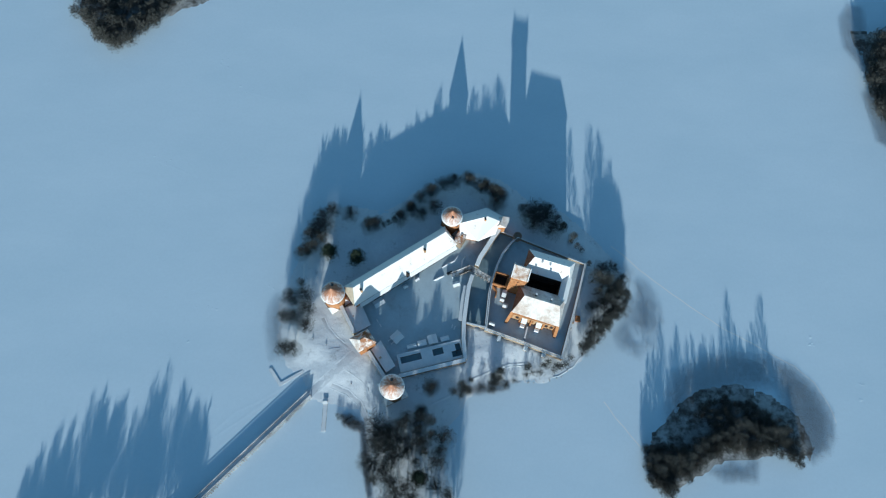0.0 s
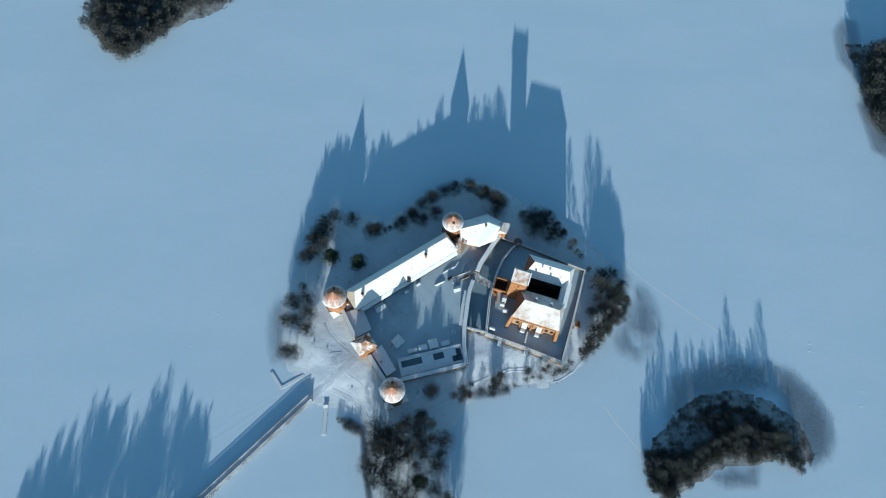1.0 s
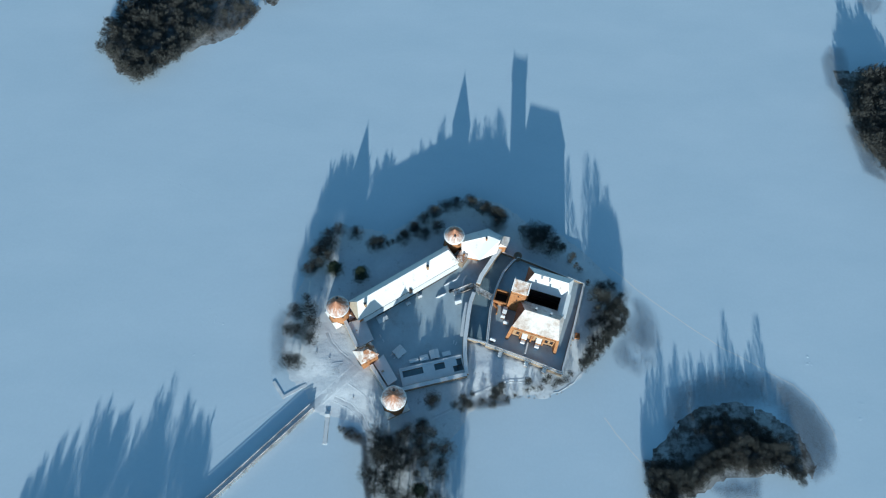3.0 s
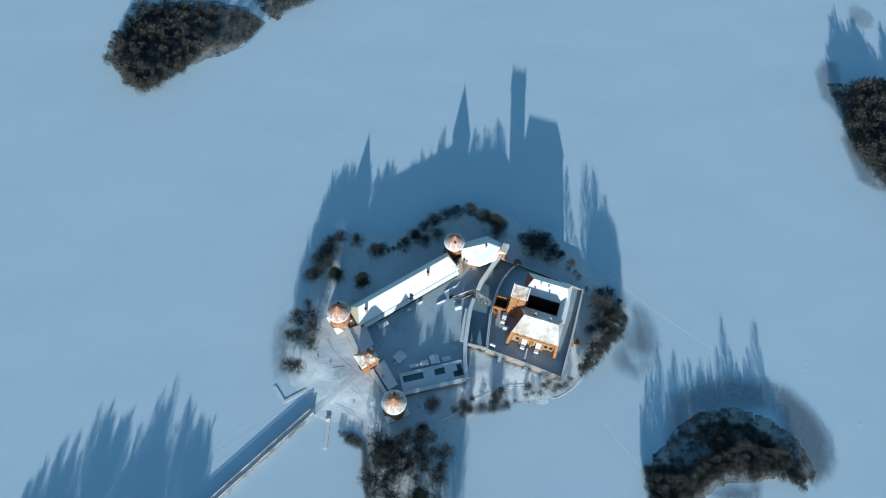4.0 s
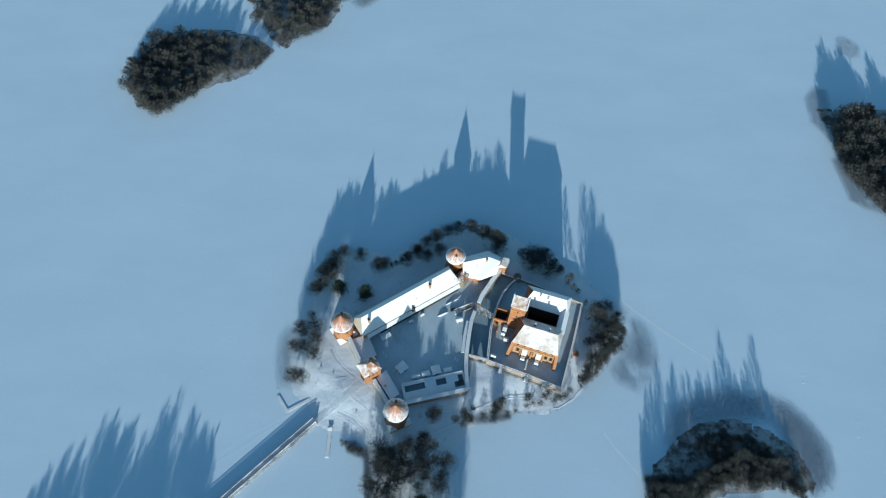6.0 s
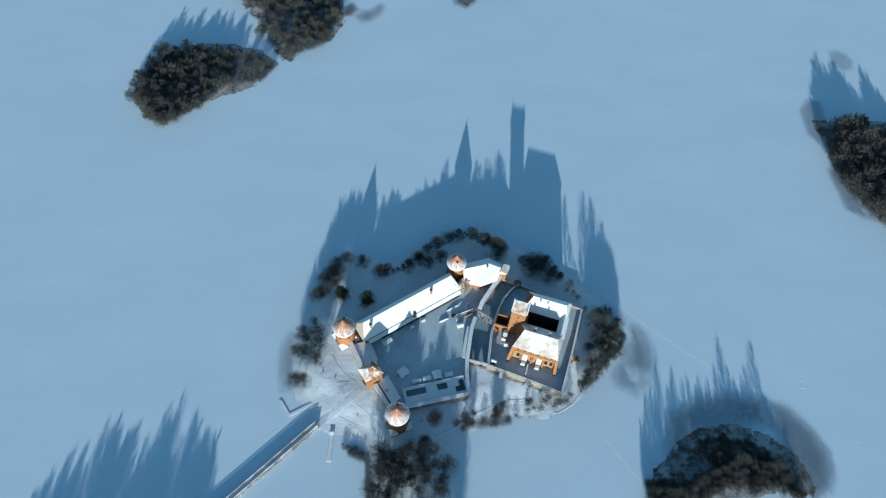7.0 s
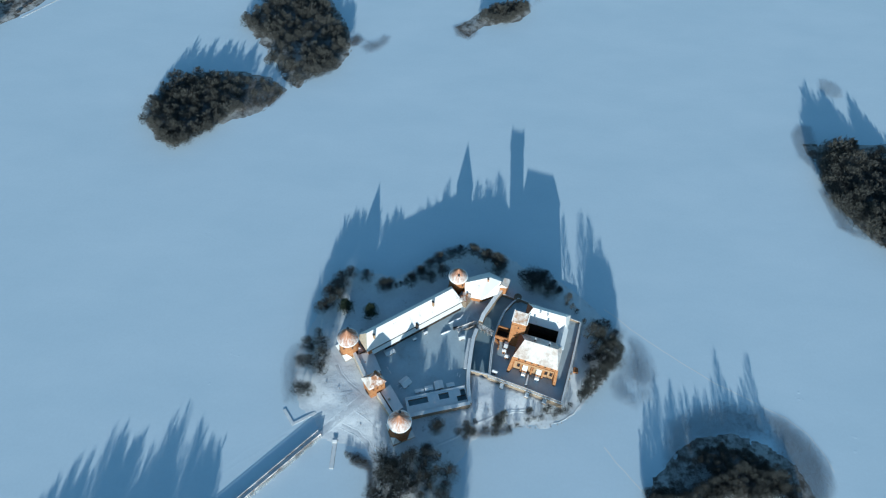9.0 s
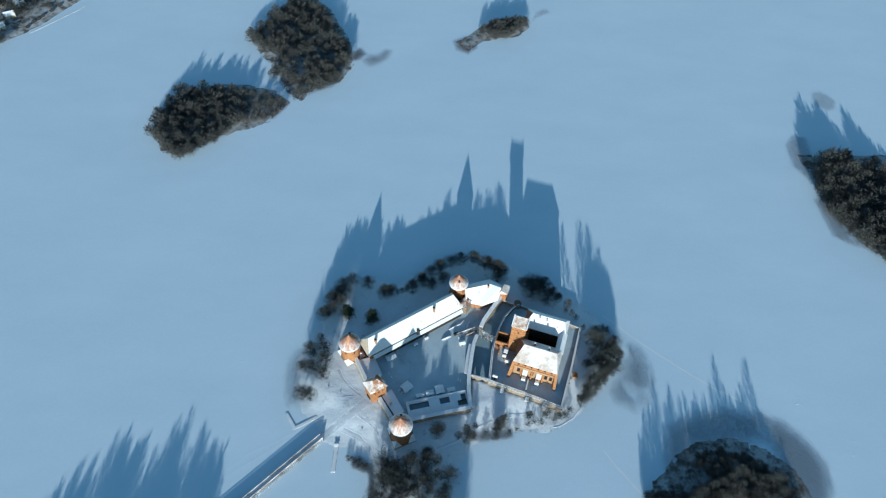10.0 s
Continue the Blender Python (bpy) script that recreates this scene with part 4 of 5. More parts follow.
ruin = thing("ruin_stump", (95.8, 88.6, 0.5), "broken red brick stump outside the palace wall", "ruin")
Geo().prism([(94.2, 87.2), (97.2, 86.6), (97.6, 90.2), (95.0, 90.6)], 0.5, [3.6, 4.4, 3.2, 4.0]).to("masonry", BRICK, ruin)


# ---- footbridge, piers, path ----
fb = thing("footbridge", (-64, 47, 0), "long wooden footbridge on piles across the frozen lake", "footbridge")
P0, P1 = Vector((-63.1, 46.9)), Vector((-149.7, -36.3))
fd = (P1 - P0).normalized()
fn = Vector((-fd.y, fd.x))
span = (P1 - P0).length
turn = math.degrees(math.atan2(fd.y, fd.x))
plank_mesh = None
steps = 240
for i in range(steps):
    p = P0 + fd * (i + 0.5) * span / steps
    if plank_mesh is None:
        first = Geo().add([(P0.x + a, P0.y + b, 1.7 + c) for c in (0, 0.1) for a, b in rect(0, 0, span / steps - 0.04, 2.9)],
                          [(3, 2, 1, 0), (4, 5, 6, 7), (0, 1, 5, 4), (1, 2, 6, 5), (2, 3, 7, 6), (3, 0, 4, 7)]).to("plank", WOOD, fb)
        plank_mesh = first.data
        for v in plank_mesh.vertices:
            v.co -= Vector((P0.x, P0.y, 0)) - ORIGIN[fb.name]
        ob = first
    else:
        ob = new("plank", plank_mesh)
        ob.parent = fb
    ob.location = (p.x - ORIGIN[fb.name].x, p.y - ORIGIN[fb.name].y, random.uniform(-0.015, 0.015))
    ob.rotation_euler = (0, 0, radians(turn))
for s in (-1.4, 1.4):
    for z, h in ((2.75, 0.16), (2.2, 0.1)):
        Geo().strip([tuple(P0 + fn * s), tuple(P1 + fn * s)], 0.18, z, z + h).to("rail", WOOD, fb)
    Geo().strip([tuple(P0 + fn * s * 0.8), tuple(P1 + fn * s * 0.8)], 0.3, 0.7, 1.7).to("beam", WOOD, fb)
    Geo().strip([tuple(P0 + fn * s * 0.98), tuple(P1 + fn * s * 0.98)], 0.08, 1.8, 2.6).to("side_board", WOOD, fb)
    for i in range(61):
        p = P0 + fd * (i * span / 60) + fn * s
        Geo().box(p.x, p.y, -0.4, 0.26, 0.26, 3.4).to("post", WOOD, fb)
    Geo().strip([tuple(P0 + fn * s), tuple(P1 + fn * s)], 0.2, 2.912, 2.98).to("rail_snow", SNOW_CAP, fb, "snow lying on the rail")
Geo().strip([tuple(P0), tuple(P1)], 2.5, 1.8, 1.86).to("deck_snow", SNOW_TRODDEN, fb, "trodden snow on the deck")
for i in range(88):
    p = P0 + fd * ((i + 0.5) * span / 88) + fn * 1.8
    q = p + fn * random.uniform(0.7, 1.5)
    Geo().add([(*(p + fd * a), z) for a, z in ((-0.16, 1.5), (0.16, 1.5), (0.16, 1.1), (-0.16, 1.1))] + [(*(q + fd * a), z) for a, z in ((-0.16, 0.1), (0.16, 0.1), (0.16, -0.4), (-0.16, -0.4))],
              [(0, 1, 2, 3), (7, 6, 5, 4), (0, 4, 5, 1), (1, 5, 6, 2), (2, 6, 7, 3), (3, 7, 4, 0)]).to("raking_pile", WOOD, fb, "short raking pile with snow on it")

pier = thing("landing_stage", (-80, 53, 0), "angled wooden landing stage frozen into the lake", "pier")
LP = [(-86.3, 61.9), (-79.9, 52.7), (-67.0, 60.0)]
Geo().strip(LP, 1.8, 0.05, 0.26).to("deck", WOOD, pier)
Geo().strip(LP, 1.7, 0.26, 0.34).to("deck_snow", SNOW_CAP, pier)
pier2 = thing("boat_pier", (-53.8, 34, 0), "narrow wooden boat pier under snow", "pier")
Geo().strip([(-53.4, 43.0), (-54.2, 25.8)], 2.5, 0.1, 0.3).to("deck", WOOD, pier2)
Geo().strip([(-53.4, 43.0), (-54.2, 25.8)], 2.2, 0.3, 0.38).to("deck_snow", SNOW_CAP, pier2)
for y in (26.5, 31, 36, 41):
    for x in (-54.8, -53.0):
        Geo().box(x, y, -0.3, 0.2, 0.2, 0.9).to("pile", WOOD, pier2)
hut("boat_hut", -53.6, 42.6, 2.6, 3.0, 5, 0.3, 1.1, 1.4, "low boat shelter with a snowy roof", "hut")


def ribbon(name, pts, width, mat, label, category, lift=0.05, h=0.10):
    """A trodden or drifted band lying on the snow, low in section."""
    dense = []
    for a, b in zip(pts, pts[1:]):
        k = max(2, int((Vector(b) - Vector(a)).length / 3))
        dense += [tuple(Vector(a).lerp(Vector(b), i / k)) for i in range(k)]
    dense.append(pts[-1])
    dense = [(x + 0.5 * wobble(x, y, 6, 8), y + 0.5 * wobble(x, y, 6, 9)) for x, y in dense]
    l, m, r = offset(dense, width / 2), dense, offset(dense, -width / 2)
    v = []
    for row in zip(l, m, r):
        for k, p in enumerate(row):
            v.append((*p, ground_z(*p) + (lift + h if k == 1 else lift - 0.06)))
    f = [(3 * i + k, 3 * i + k + 1, 3 * i + 4 + k, 3 * i + 3 + k) for i in range(len(dense) - 1) for k in (0, 1)]
    return tagged(Geo().add(v, f).to(name, mat, smooth=True), label, category, kind="structure")


ribbon("pavement_gate_path", [(-37.0, 69.4), (-46.2, 61.8), (-56.0, 53.0), (-64.0, 46.6)], 4.4, SNOW_TRODDEN, "trodden path from the footbridge to the gate", "path", 0.06, 0.03)
ribbon("pavement_shore_path", [(-50.1, 51.8), (-41.4, 47.9), (-34.2, 41.7), (-30.8, 34.2), (-28.9, 25.3), (-24.8, 15.1)], 2.0, SNOW_TRODDEN, "narrow trodden path along the bank", "path", 0.06, 0.03)
ribbon("pavement_wall_path", [(-56.5, 91.0), (-53.5, 84.0), (-49.4, 79.2), (-44.0, 74.8), (-39.5, 71.5)], 1.8, SNOW_TRODDEN, "narrow trodden path along the castle wall", "path", 0.06, 0.03)
for k, line in enumerate(([(-39.2, 72.4), (-48.2, 64.0), (-58.0, 55.0), (-66.0, 48.4)], [(-35.6, 67.2), (-44.4, 59.6), (-54.4, 50.8), (-62.4, 44.4)], [(-49.4, 53.2), (-40.4, 49.3), (-33.0, 42.8), (-29.4, 34.8), (-27.4, 25.8)],
                          [(-51.0, 50.2), (-42.4, 46.5), (-35.4, 40.6), (-32.2, 33.6)], [(-55.0, 91.5), (-52.0, 84.8), (-48.2, 80.4), (-43.2, 76.2)],
                          [(-42.0, 60.0), (-36.0, 56.0), (-30.0, 50.0), (-27.0, 44.0)], [(-57.0, 66.0), (-52.0, 72.0), (-46.0, 73.0)])):
    ribbon("ground_path_edge_" + "abcdefg"[k], line, 1.0, SNOW_GROUND, "low ridge of snow beside a trodden path", "snow ridge", 0.03, 0.08)
ribbon("ground_bank_ridge", [(6.5, 39.5), (18.3, 44.6), (28.6, 52.3), (44.3, 59.4), (53.1, 62.1), (63.5, 62.5)], 1.8, SNOW_GROUND, "drifted ridge of snow along the southern bank", "snow ridge", 0.03, 0.3)
# Two narrow ribbons of brighter snow laid over the western ground.
ribbon("ground_west_ribbon", [(-59.0, 106.0), (-57.5, 119.1), (-56.2, 130.6), (-52.8, 145.2), (-51.7, 161.0)], 1.5, SNOW_CAP, "narrow ribbon of brighter snow between trees", "path", 0.06, 0.03)
ribbon("ground_bank_ribbon", [(-71.4, 73.4), (-71.0, 85.8), (-69.9, 105.3), (-69.5, 125.9)], 1.3, SNOW_CAP, "narrow ribbon of brighter snow along the western bank", "path", 0.06, 0.03)
for k, line in enumerate(([(122.0, 136.0), (128.1, 130.5), (142.6, 115.9), (154.8, 105.8), (168.8, 94.7), (188.4, 80.3), (201.3, 73.4), (211.8, 66.5), (225.1, 58.7), (235.2, 48.8), (241.1, 36.9), (243.7, 25.5)], [(108.0, 40.0), (114.0, 30.6), (128.3, 11.6), (132.0, 2.0)], [(-117.8, 22.0), (-100.0, 34.0), (-84.7, 44.9), (-70.0, 49.0)],
                          [(-116.9, 249.0), (-100.0, 243.0), (-86.2, 240.3)], [(-166.9, 196.3), (-144.3, 186.2)], [(-120.0, 24.0), (-104.0, 38.0), (-90.0, 44.0), (-74.0, 54.0)])):
    ribbon("ground_track_" + "abcdef"[k], line, 1.0 if k in (0, 1) else 2.4, SNOW_CAP if k in (0, 1) else SNOW_LAKE, "faint ridge of drifted snow along a track on the lake", "snow track", 0.045, 0.0)

# service cart and a bank of cleared snow in the courtyard
cart = thing("service_cart", (19.4, 118.0, 2.6), "small dark service vehicle parked beside cleared snow", "vehicle")
Geo().box(19.4, 118.0, 3.0, 3.4, 1.6, 0.7, 25).to("body", SHEET, cart)
Geo().box(18.8, 117.7, 3.7, 1.6, 1.5, 0.9, 25).to("cab", GLASS, cart)
for a in (-1.1, 1.1):
    for b in (-0.8, 0.8):
        x, y = 19.4 + 0.906 * a - 0.423 * b, 118.0 + 0.423 * a + 0.906 * b
        w = Geo().ring(0, 0, [(0.4, -0.12), (0.42, 0), (0.4, 0.12)], 12)
        w.v = [(x + p[0] * 0.906 - p[2] * 0.423, y + p[0] * 0.423 + p[2] * 0.906, 3.02 + p[1]) for p in w.v]
        w.to("wheel", SHEET, cart)


def heap(name, pts, width, height, label):
    """A ridge of cleared snow."""
    dense = []
    for a, b in zip(pts, pts[1:]):
        dense += [tuple(Vector(a).lerp(Vector(b), i / 6)) for i in range(6)]
    dense.append(pts[-1])
    v, n = [], len(dense)
    for i, p in enumerate(dense):
        k = math.sin(math.pi * (i + 0.4) / n) ** 0.5
        for side, z in ((1, -0.1), (0.45, 0.8), (-0.45, 0.8), (-1, -0.1)):
            q = offset(dense, side * width / 2 * k * (1 + 0.4 * wobble(p[0], p[1], 1.5, 3)))[i]
            v.append((*q, 2.6 + (height * z * k * (1 + 0.5 * wobble(p[0] * 2, p[1] * 2, 2, 4)) if z > 0 else z)))
    f = [(4 * i + k, 4 * i + k + 1, 4 * i + 5 + k, 4 * i + 4 + k) for i in range(n - 1) for k in range(3)]
    return tagged(Geo().add(v, f).to(name, SNOW_CAP, smooth=True), label, "snow heap")


heap("snow_heap", [(9.6, 113.6), (12.6, 115.0), (16.0, 116.6)], 1.6, 1.2, "long ridge of cleared snow in the courtyard")
heap("snow_heap", [(14.6, 121.6), (18.6, 124.2), (22.6, 126.0), (25.0, 129.6)], 1.5, 1.0, "long ridge of cleared snow beside the hall")
heap("snow_heap", [(26.6, 121.5), (27.6, 126.0), (29.5, 129.0)], 1.4, 0.9, "ridge of cleared snow beside the stair gallery")


def boulder(rnd, x, y, size):
    b = thing("boulder", (x, y, 0), "snow-capped boulder on the lake shore", "boulder", "shore boulders")
    bm, low = bmesh.new(), ground_z(x, y) - 0.05
    bmesh.ops.create_icosphere(bm, subdivisions=2, radius=size)
    for v in bm.verts:
        v.co *= 1 + 0.3 * noise.noise(v.co * 1.2 / size + Vector((x, y, 0)))
        v.co.z *= 0.6
    g = Geo().add([(x + v.co.x, y + v.co.y, low + v.co.z) for v in bm.verts], [[v.index for v in f.verts] for f in bm.faces])
    g.to("stone", STONE, b, smooth=True)
    cap = Geo().add([(x + v.co.x * 0.72, y + v.co.y * 0.72 + 0.15 * size, low + max(v.co.z, 0.25 * size) + 0.04) for v in bm.verts], [[v.index for v in f.verts] for f in bm.faces])
    cap.to("snow_cap", SNOW_CAP, b, smooth=True)
    bm.free()


rocks = random.Random(5)
ribbon("ground_shore_ridge", [(79.0, 54.8), (82.5, 55.2), (86.5, 57.3), (89.0, 59.2), (91.8, 60.6), (94.6, 64.4), (96.8, 66.4)], 0.9, SNOW_CAP, "bright ridge of wind-packed snow along the shore", "snow ridge", 0.03, 0.15)
ribbon("ground_slope_ridge", [(49.9, 59.5), (53.5, 61.0), (57.4, 61.4), (63.5, 60.7)], 0.8, SNOW_CAP, "bright ridge of packed snow on the bank", "snow ridge", 0.03, 0.2)
SHORE = [(52.6, 51.9), (61.2, 52.4), (73.1, 51.8), (82.0, 54.6), (89.4, 58.1), (93.5, 63.5)]
for i in range(24):
    k = rocks.randrange(len(SHORE) - 1)
    p = Vector(SHORE[k]).lerp(Vector(SHORE[k + 1]), rocks.random())
    boulder(rocks, p.x + rocks.uniform(-1.2, 1.2), p.y + rocks.uniform(-0.9, 1.8), rocks.uniform(0.18, 0.4))
for x, y, z in ((88.2, 76.6, 0.9), (91.2, 83.2, 0.8), (86.0, 71.5, 1.0), (93.0, 86.6, 0.7)):
    boulder(rocks, x, y, z + 0.1)

# small clods and trodden spots on the lake
clods = Geo()
for cx, cy, n, spread in ((-131, 270, 6, 5), (-117, 249, 5, 4), (-164, 195, 5, 4), (-128, 99, 7, 4), (-78, 124, 6, 5), (262, 47, 3, 1.2), (261, 38, 3, 1.2), (259, 22, 3, 1.2), (236, 74, 6, 3), (172, 205, 4, 3), (-137, 78, 5, 3), (-86, 112, 5, 4), (-92, 96, 5, 4)):
    for i in range(n):
        x, y, h = cx + rocks.gauss(0, spread), cy + rocks.gauss(0, spread * 0.6), rocks.uniform(0.02, 0.06)
        w = rocks.uniform(0.4, 1.1)
        clods.ring(x, y, [(w, -0.05), (w * 0.7, h * 0.6), (w * 0.25, h)], 7, rocks.random() * 6)
tagged(clods.to("snow_clods", SNOW_LAKE, smooth=True), "small clods and trodden spots on the lake snow", "snow", kind="stuff")


def litter_bin(x, y):
    b = thing("litter_bin", (x, y, ground_z(x, y)), "small dark litter bin with a snow cap", "bin", "litter bins")
    z = ground_z(x, y)
    Geo().ring(x, y, [(0.38, z - 0.2), (0.42, z + 0.45), (0.36, z + 0.5)], 10).to("body", DARK_WOOD_AND_SHADE, b)
    Geo().ring(x, y, [(0.4, z + 0.48), (0.36, z + 0.56), (0.1, z + 0.6)], 10).to("snow_cap", SNOW_CAP, b)


for x, y in ((-62.0, 78.7), (-54.1, 75.1), (-39.0, 52.0)):
    litter_bin(x, y)


# ---- trees ----
def tube(g, a, b, ra, rb, sides):
    """A tapered round bar between two places."""
    d = (b - a).normalized()
    s = d.orthogonal().normalized()
    t = d.cross(s)
    v = [a + (s * math.cos(2 * math.pi * i / sides) + t * math.sin(2 * math.pi * i / sides)) * ra for i in range(sides)]
    v += [b + (s * math.cos(2 * math.pi * i / sides) + t * math.sin(2 * math.pi * i / sides)) * rb for i in range(sides)]
    g.add(v, [(i, (i + 1) % sides, sides + (i + 1) % sides, sides + i) for i in range(sides)])


def bare_tree(rng, name, height, spread, first, twigs, label, limbs=11, thick=1.0, bark=None):
    """A leafless tree, its foot at the origin: trunk, limbs and boughs, and a crown of about that many thin twigs."""
    t = thing(name, (0, 0, 0), label, "tree")
    wood, crown = Geo(), Geo()
    pts, lean = [Vector((0, 0, -0.8))], Vector((rng.uniform(-0.04, 0.04), rng.uniform(-0.04, 0.04), 1))
    for k in range(6):
        lean += Vector((rng.uniform(-0.07, 0.07), rng.uniform(-0.07, 0.07), 0))
        pts.append(pts[-1] + lean.normalized() * (height * 0.88 + 0.8) / 6)
    r0 = height * 0.015 + 0.05
    for k in range(6):
        tube(wood, pts[k], pts[k + 1], r0 * (1 - k / 6.5), r0 * (1 - (k + 1) / 6.5), 6)

    def wisp(p, d, length, width):
        """One twig: a thin tapering blade."""
        s = Matrix.Rotation(rng.uniform(0, 6.28), 3, d) @ d.orthogonal().normalized()
        crown.add([p - s * width, p + s * width, p + (d + Vector((rng.uniform(-0.2, 0.2), rng.uniform(-0.2, 0.2), 0.1))) * length], [(0, 1, 2)])

    boughs, size, seed = 7, 0.55 + 0.05 * height, rng.random() * 9
    each = max(2, round(0.45 * twigs / (limbs * boughs)))
    for i in range(limbs):
        f = first + (0.98 - first) * (i + rng.random()) / limbs
        j = min(5, int(f * 6))
        a = pts[j].lerp(pts[j + 1], f * 6 - j)
        ang = i * 2.4 + rng.uniform(-0.5, 0.5)
        high = (f - first) / (1 - first)
        reach = spread * (1.04 - 0.78 * high) * rng.uniform(0.75, 1.12)
        rl = r0 * 0.62 * (1 - 0.5 * f)
        line = [a]
        for k in range(4):
            d = Vector((math.cos(ang), math.sin(ang), 0.35 + 0.9 * high + 0.12 * k)).normalized()
            ang += rng.uniform(-0.25, 0.25)
            line.append(line[-1] + d * reach * 0.29)
            line[-1].z = min(line[-1].z, height * 0.97)
            tube(wood, line[-2], line[-1], rl * (1 - 0.22 * k), rl * (0.78 - 0.22 * k), 3)
        for k in range(boughs):
            u = 0.7 + 3.3 * (k + rng.random()) / boughs
            q = min(3, int(u))
            p = line[q].lerp(line[q + 1], u - q)
            out = (line[q + 1] - line[q]).normalized()
            side = Vector((-out.y, out.x, 0)) * (1 if k % 2 else -1)
            d = (out * 0.7 + side * rng.uniform(0.4, 1.0) + Vector((0, 0, rng.uniform(0.0, 0.7)))).normalized()
            e = p + d * reach * rng.uniform(0.3, 0.5)
            tube(wood, p, e, rl * 0.34, rl * 0.12, 3)
            for m in range(each):
                w = (d * 0.8 + Vector((rng.gauss(0, 0.8), rng.gauss(0, 0.8), rng.gauss(0.15, 0.5)))).normalized()
                wisp(p.lerp(e, rng.uniform(0.0, 1.05)), w, size * rng.uniform(0.6, 1.3), rng.uniform(0.03, 0.06) * thick)
    heart, tall = Vector((0, 0, height * (first * 0.62 + 0.4))), height * (1.0 - first) * 0.48
    for i in range(int(twigs * 0.55)):
        w = Vector((rng.gauss(0, 1), rng.gauss(0, 1), rng.gauss(0, 1))).normalized() * rng.uniform(0.0, 1.0) ** 0.45
        w *= 1.0 + 0.25 * noise.noise(w * 1.8 + Vector((seed * 3.1, 0, 0)))
        d = (w + Vector((rng.gauss(0, 0.5), rng.gauss(0, 0.5), 0.5 + rng.gauss(0, 0.4)))).normalized()
        wide = spread * (1.0 - 0.4 * max(0.0, w.z))
        wisp(heart + Vector((w.x * wide, w.y * wide, w.z * tall)), d, size * rng.uniform(0.7, 1.4), rng.uniform(0.03, 0.06) * thick)
    wood.to("trunk", BARK, t)
    crown.to("crown", bark or TWIG, t, "crown of bare twigs")
    return t


def pine(rng, height, label):
    t = thing("pine_tree", (0, 0, 0), label, "tree")
    wood, crown = Geo(), Geo()
    tube(wood, Vector((0, 0, -0.8)), Vector((0.1, 0.1, height)), height * 0.02, 0.04, 7)
    for i in range(38):
        f = 0.16 + 0.82 * i / 38
        reach = height * 0.36 * (1.08 - f) ** 0.75 * rng.uniform(0.8, 1.2) + 0.3
        ang = i * 2.4 + rng.uniform(-0.4, 0.4)
        a = Vector((0.05, 0.05, height * f))
        b = a + Vector((math.cos(ang) * reach, math.sin(ang) * reach, reach * rng.uniform(-0.15, 0.25)))
        tube(wood, a, b, 0.06, 0.02, 3)
        for k in range(75):
            p = a.lerp(b, rng.uniform(0.2, 1.0)) + Vector((rng.gauss(0, 0.5), rng.gauss(0, 0.5), rng.gauss(0, 0.2))) * (reach * 0.45)
            d = Vector((rng.gauss(0, 1), rng.gauss(0, 1), rng.gauss(0.1, 0.4))).normalized()
            s = d.cross(Vector((0, 0, 1))).normalized()
            L = rng.uniform(0.45, 0.8)
            crown.add([p - s * 0.13, p + s * 0.13, p + d * L + s * 0.06, p + d * L - s * 0.06], [(0, 1, 2, 3)])
    wood.to("trunk", BARK, t)
    crown.to("crown", NEEDLE, t, "dense dark needles")
    return t


class Grove:
    """Hands out trees from a few grown kinds; the first use of each kind is the grown one itself."""

    def __init__(self, made, group):
        self.made, self.used, self.group, self.size = made, [False] * len(made), group, [1.0] * len(made)

    def plant(self, x, y, scale=1.0, k=None, rng=random, vary=0.05):
        k = rng.randrange(len(self.made)) if k is None else k
        m = pose(x, y, ground_z(x, y), 0, 0, rng.uniform(0, 360))
        if not self.used[k]:
            self.used[k], self.size[k] = True, scale
            self.made[k].matrix_basis = m @ Matrix.Diagonal((scale, scale, scale, 1))
            return self.made[k]
        s = scale / self.size[k]
        return copy_thing(self.made[k], m @ Matrix.Diagonal((s, s, s * rng.uniform(1 - vary, 1 + vary), 1)))


rng = random.Random(11)
broad = [bare_tree(random.Random(20 + i), "bare_tree", 15.6, 5.9 + 0.4 * (i % 3), 0.28, 3300, "leafless broad-crowned tree standing in snow", 12, 1.15) for i in range(6)]
slim = [bare_tree(random.Random(40 + i), "tall_bare_tree", 17.0, 3.7 + 0.35 * (i % 3), 0.28, 1900, "tall slim leafless tree standing in snow", 12, 0.85, TWIG_FAR) for i in range(6)]
shrub = [bare_tree(random.Random(60 + i), "bare_shrub", 4.6, 2.7, 0.04, 700, "leafless shrub on the snowy bank", 9, 0.8) for i in range(4)]
pines = [pine(random.Random(80 + i), 12.5 + i, "dark evergreen pine standing in snow") for i in range(3)]
for made, group in ((broad, "leafless trees"), (slim, "tall leafless trees"), (shrub, "bank shrubs"), (pines, "pines")):
    for t in made:
        tagged(t, group=group)
wide = [bare_tree(random.Random(100 + i), "spreading_tree", 13.2, 6.3 + 0.4 * (i % 3), 0.27, 4700, "spreading leafless tree standing in snow", 12, 0.85) for i in range(5)]
far = [bare_tree(random.Random(120 + i), "island_tree", 11.0, 5.8 + 0.4 * (i % 3), 0.1, 1500, "dense leafless tree on a snowy island", 9, 2.6, BRUSH) for i in range(5)]
young = [bare_tree(random.Random(140 + i), "young_tree", 9.6, 5.0 + 0.4 * (i % 3), 0.08, 1200, "young leafless tree in an island wood", 8, 2.6, BRUSH) for i in range(5)]
for made, group in ((wide, "spreading trees"), (far, "island trees"), (young, "young trees")):
    for t in made:
        tagged(t, group=group)
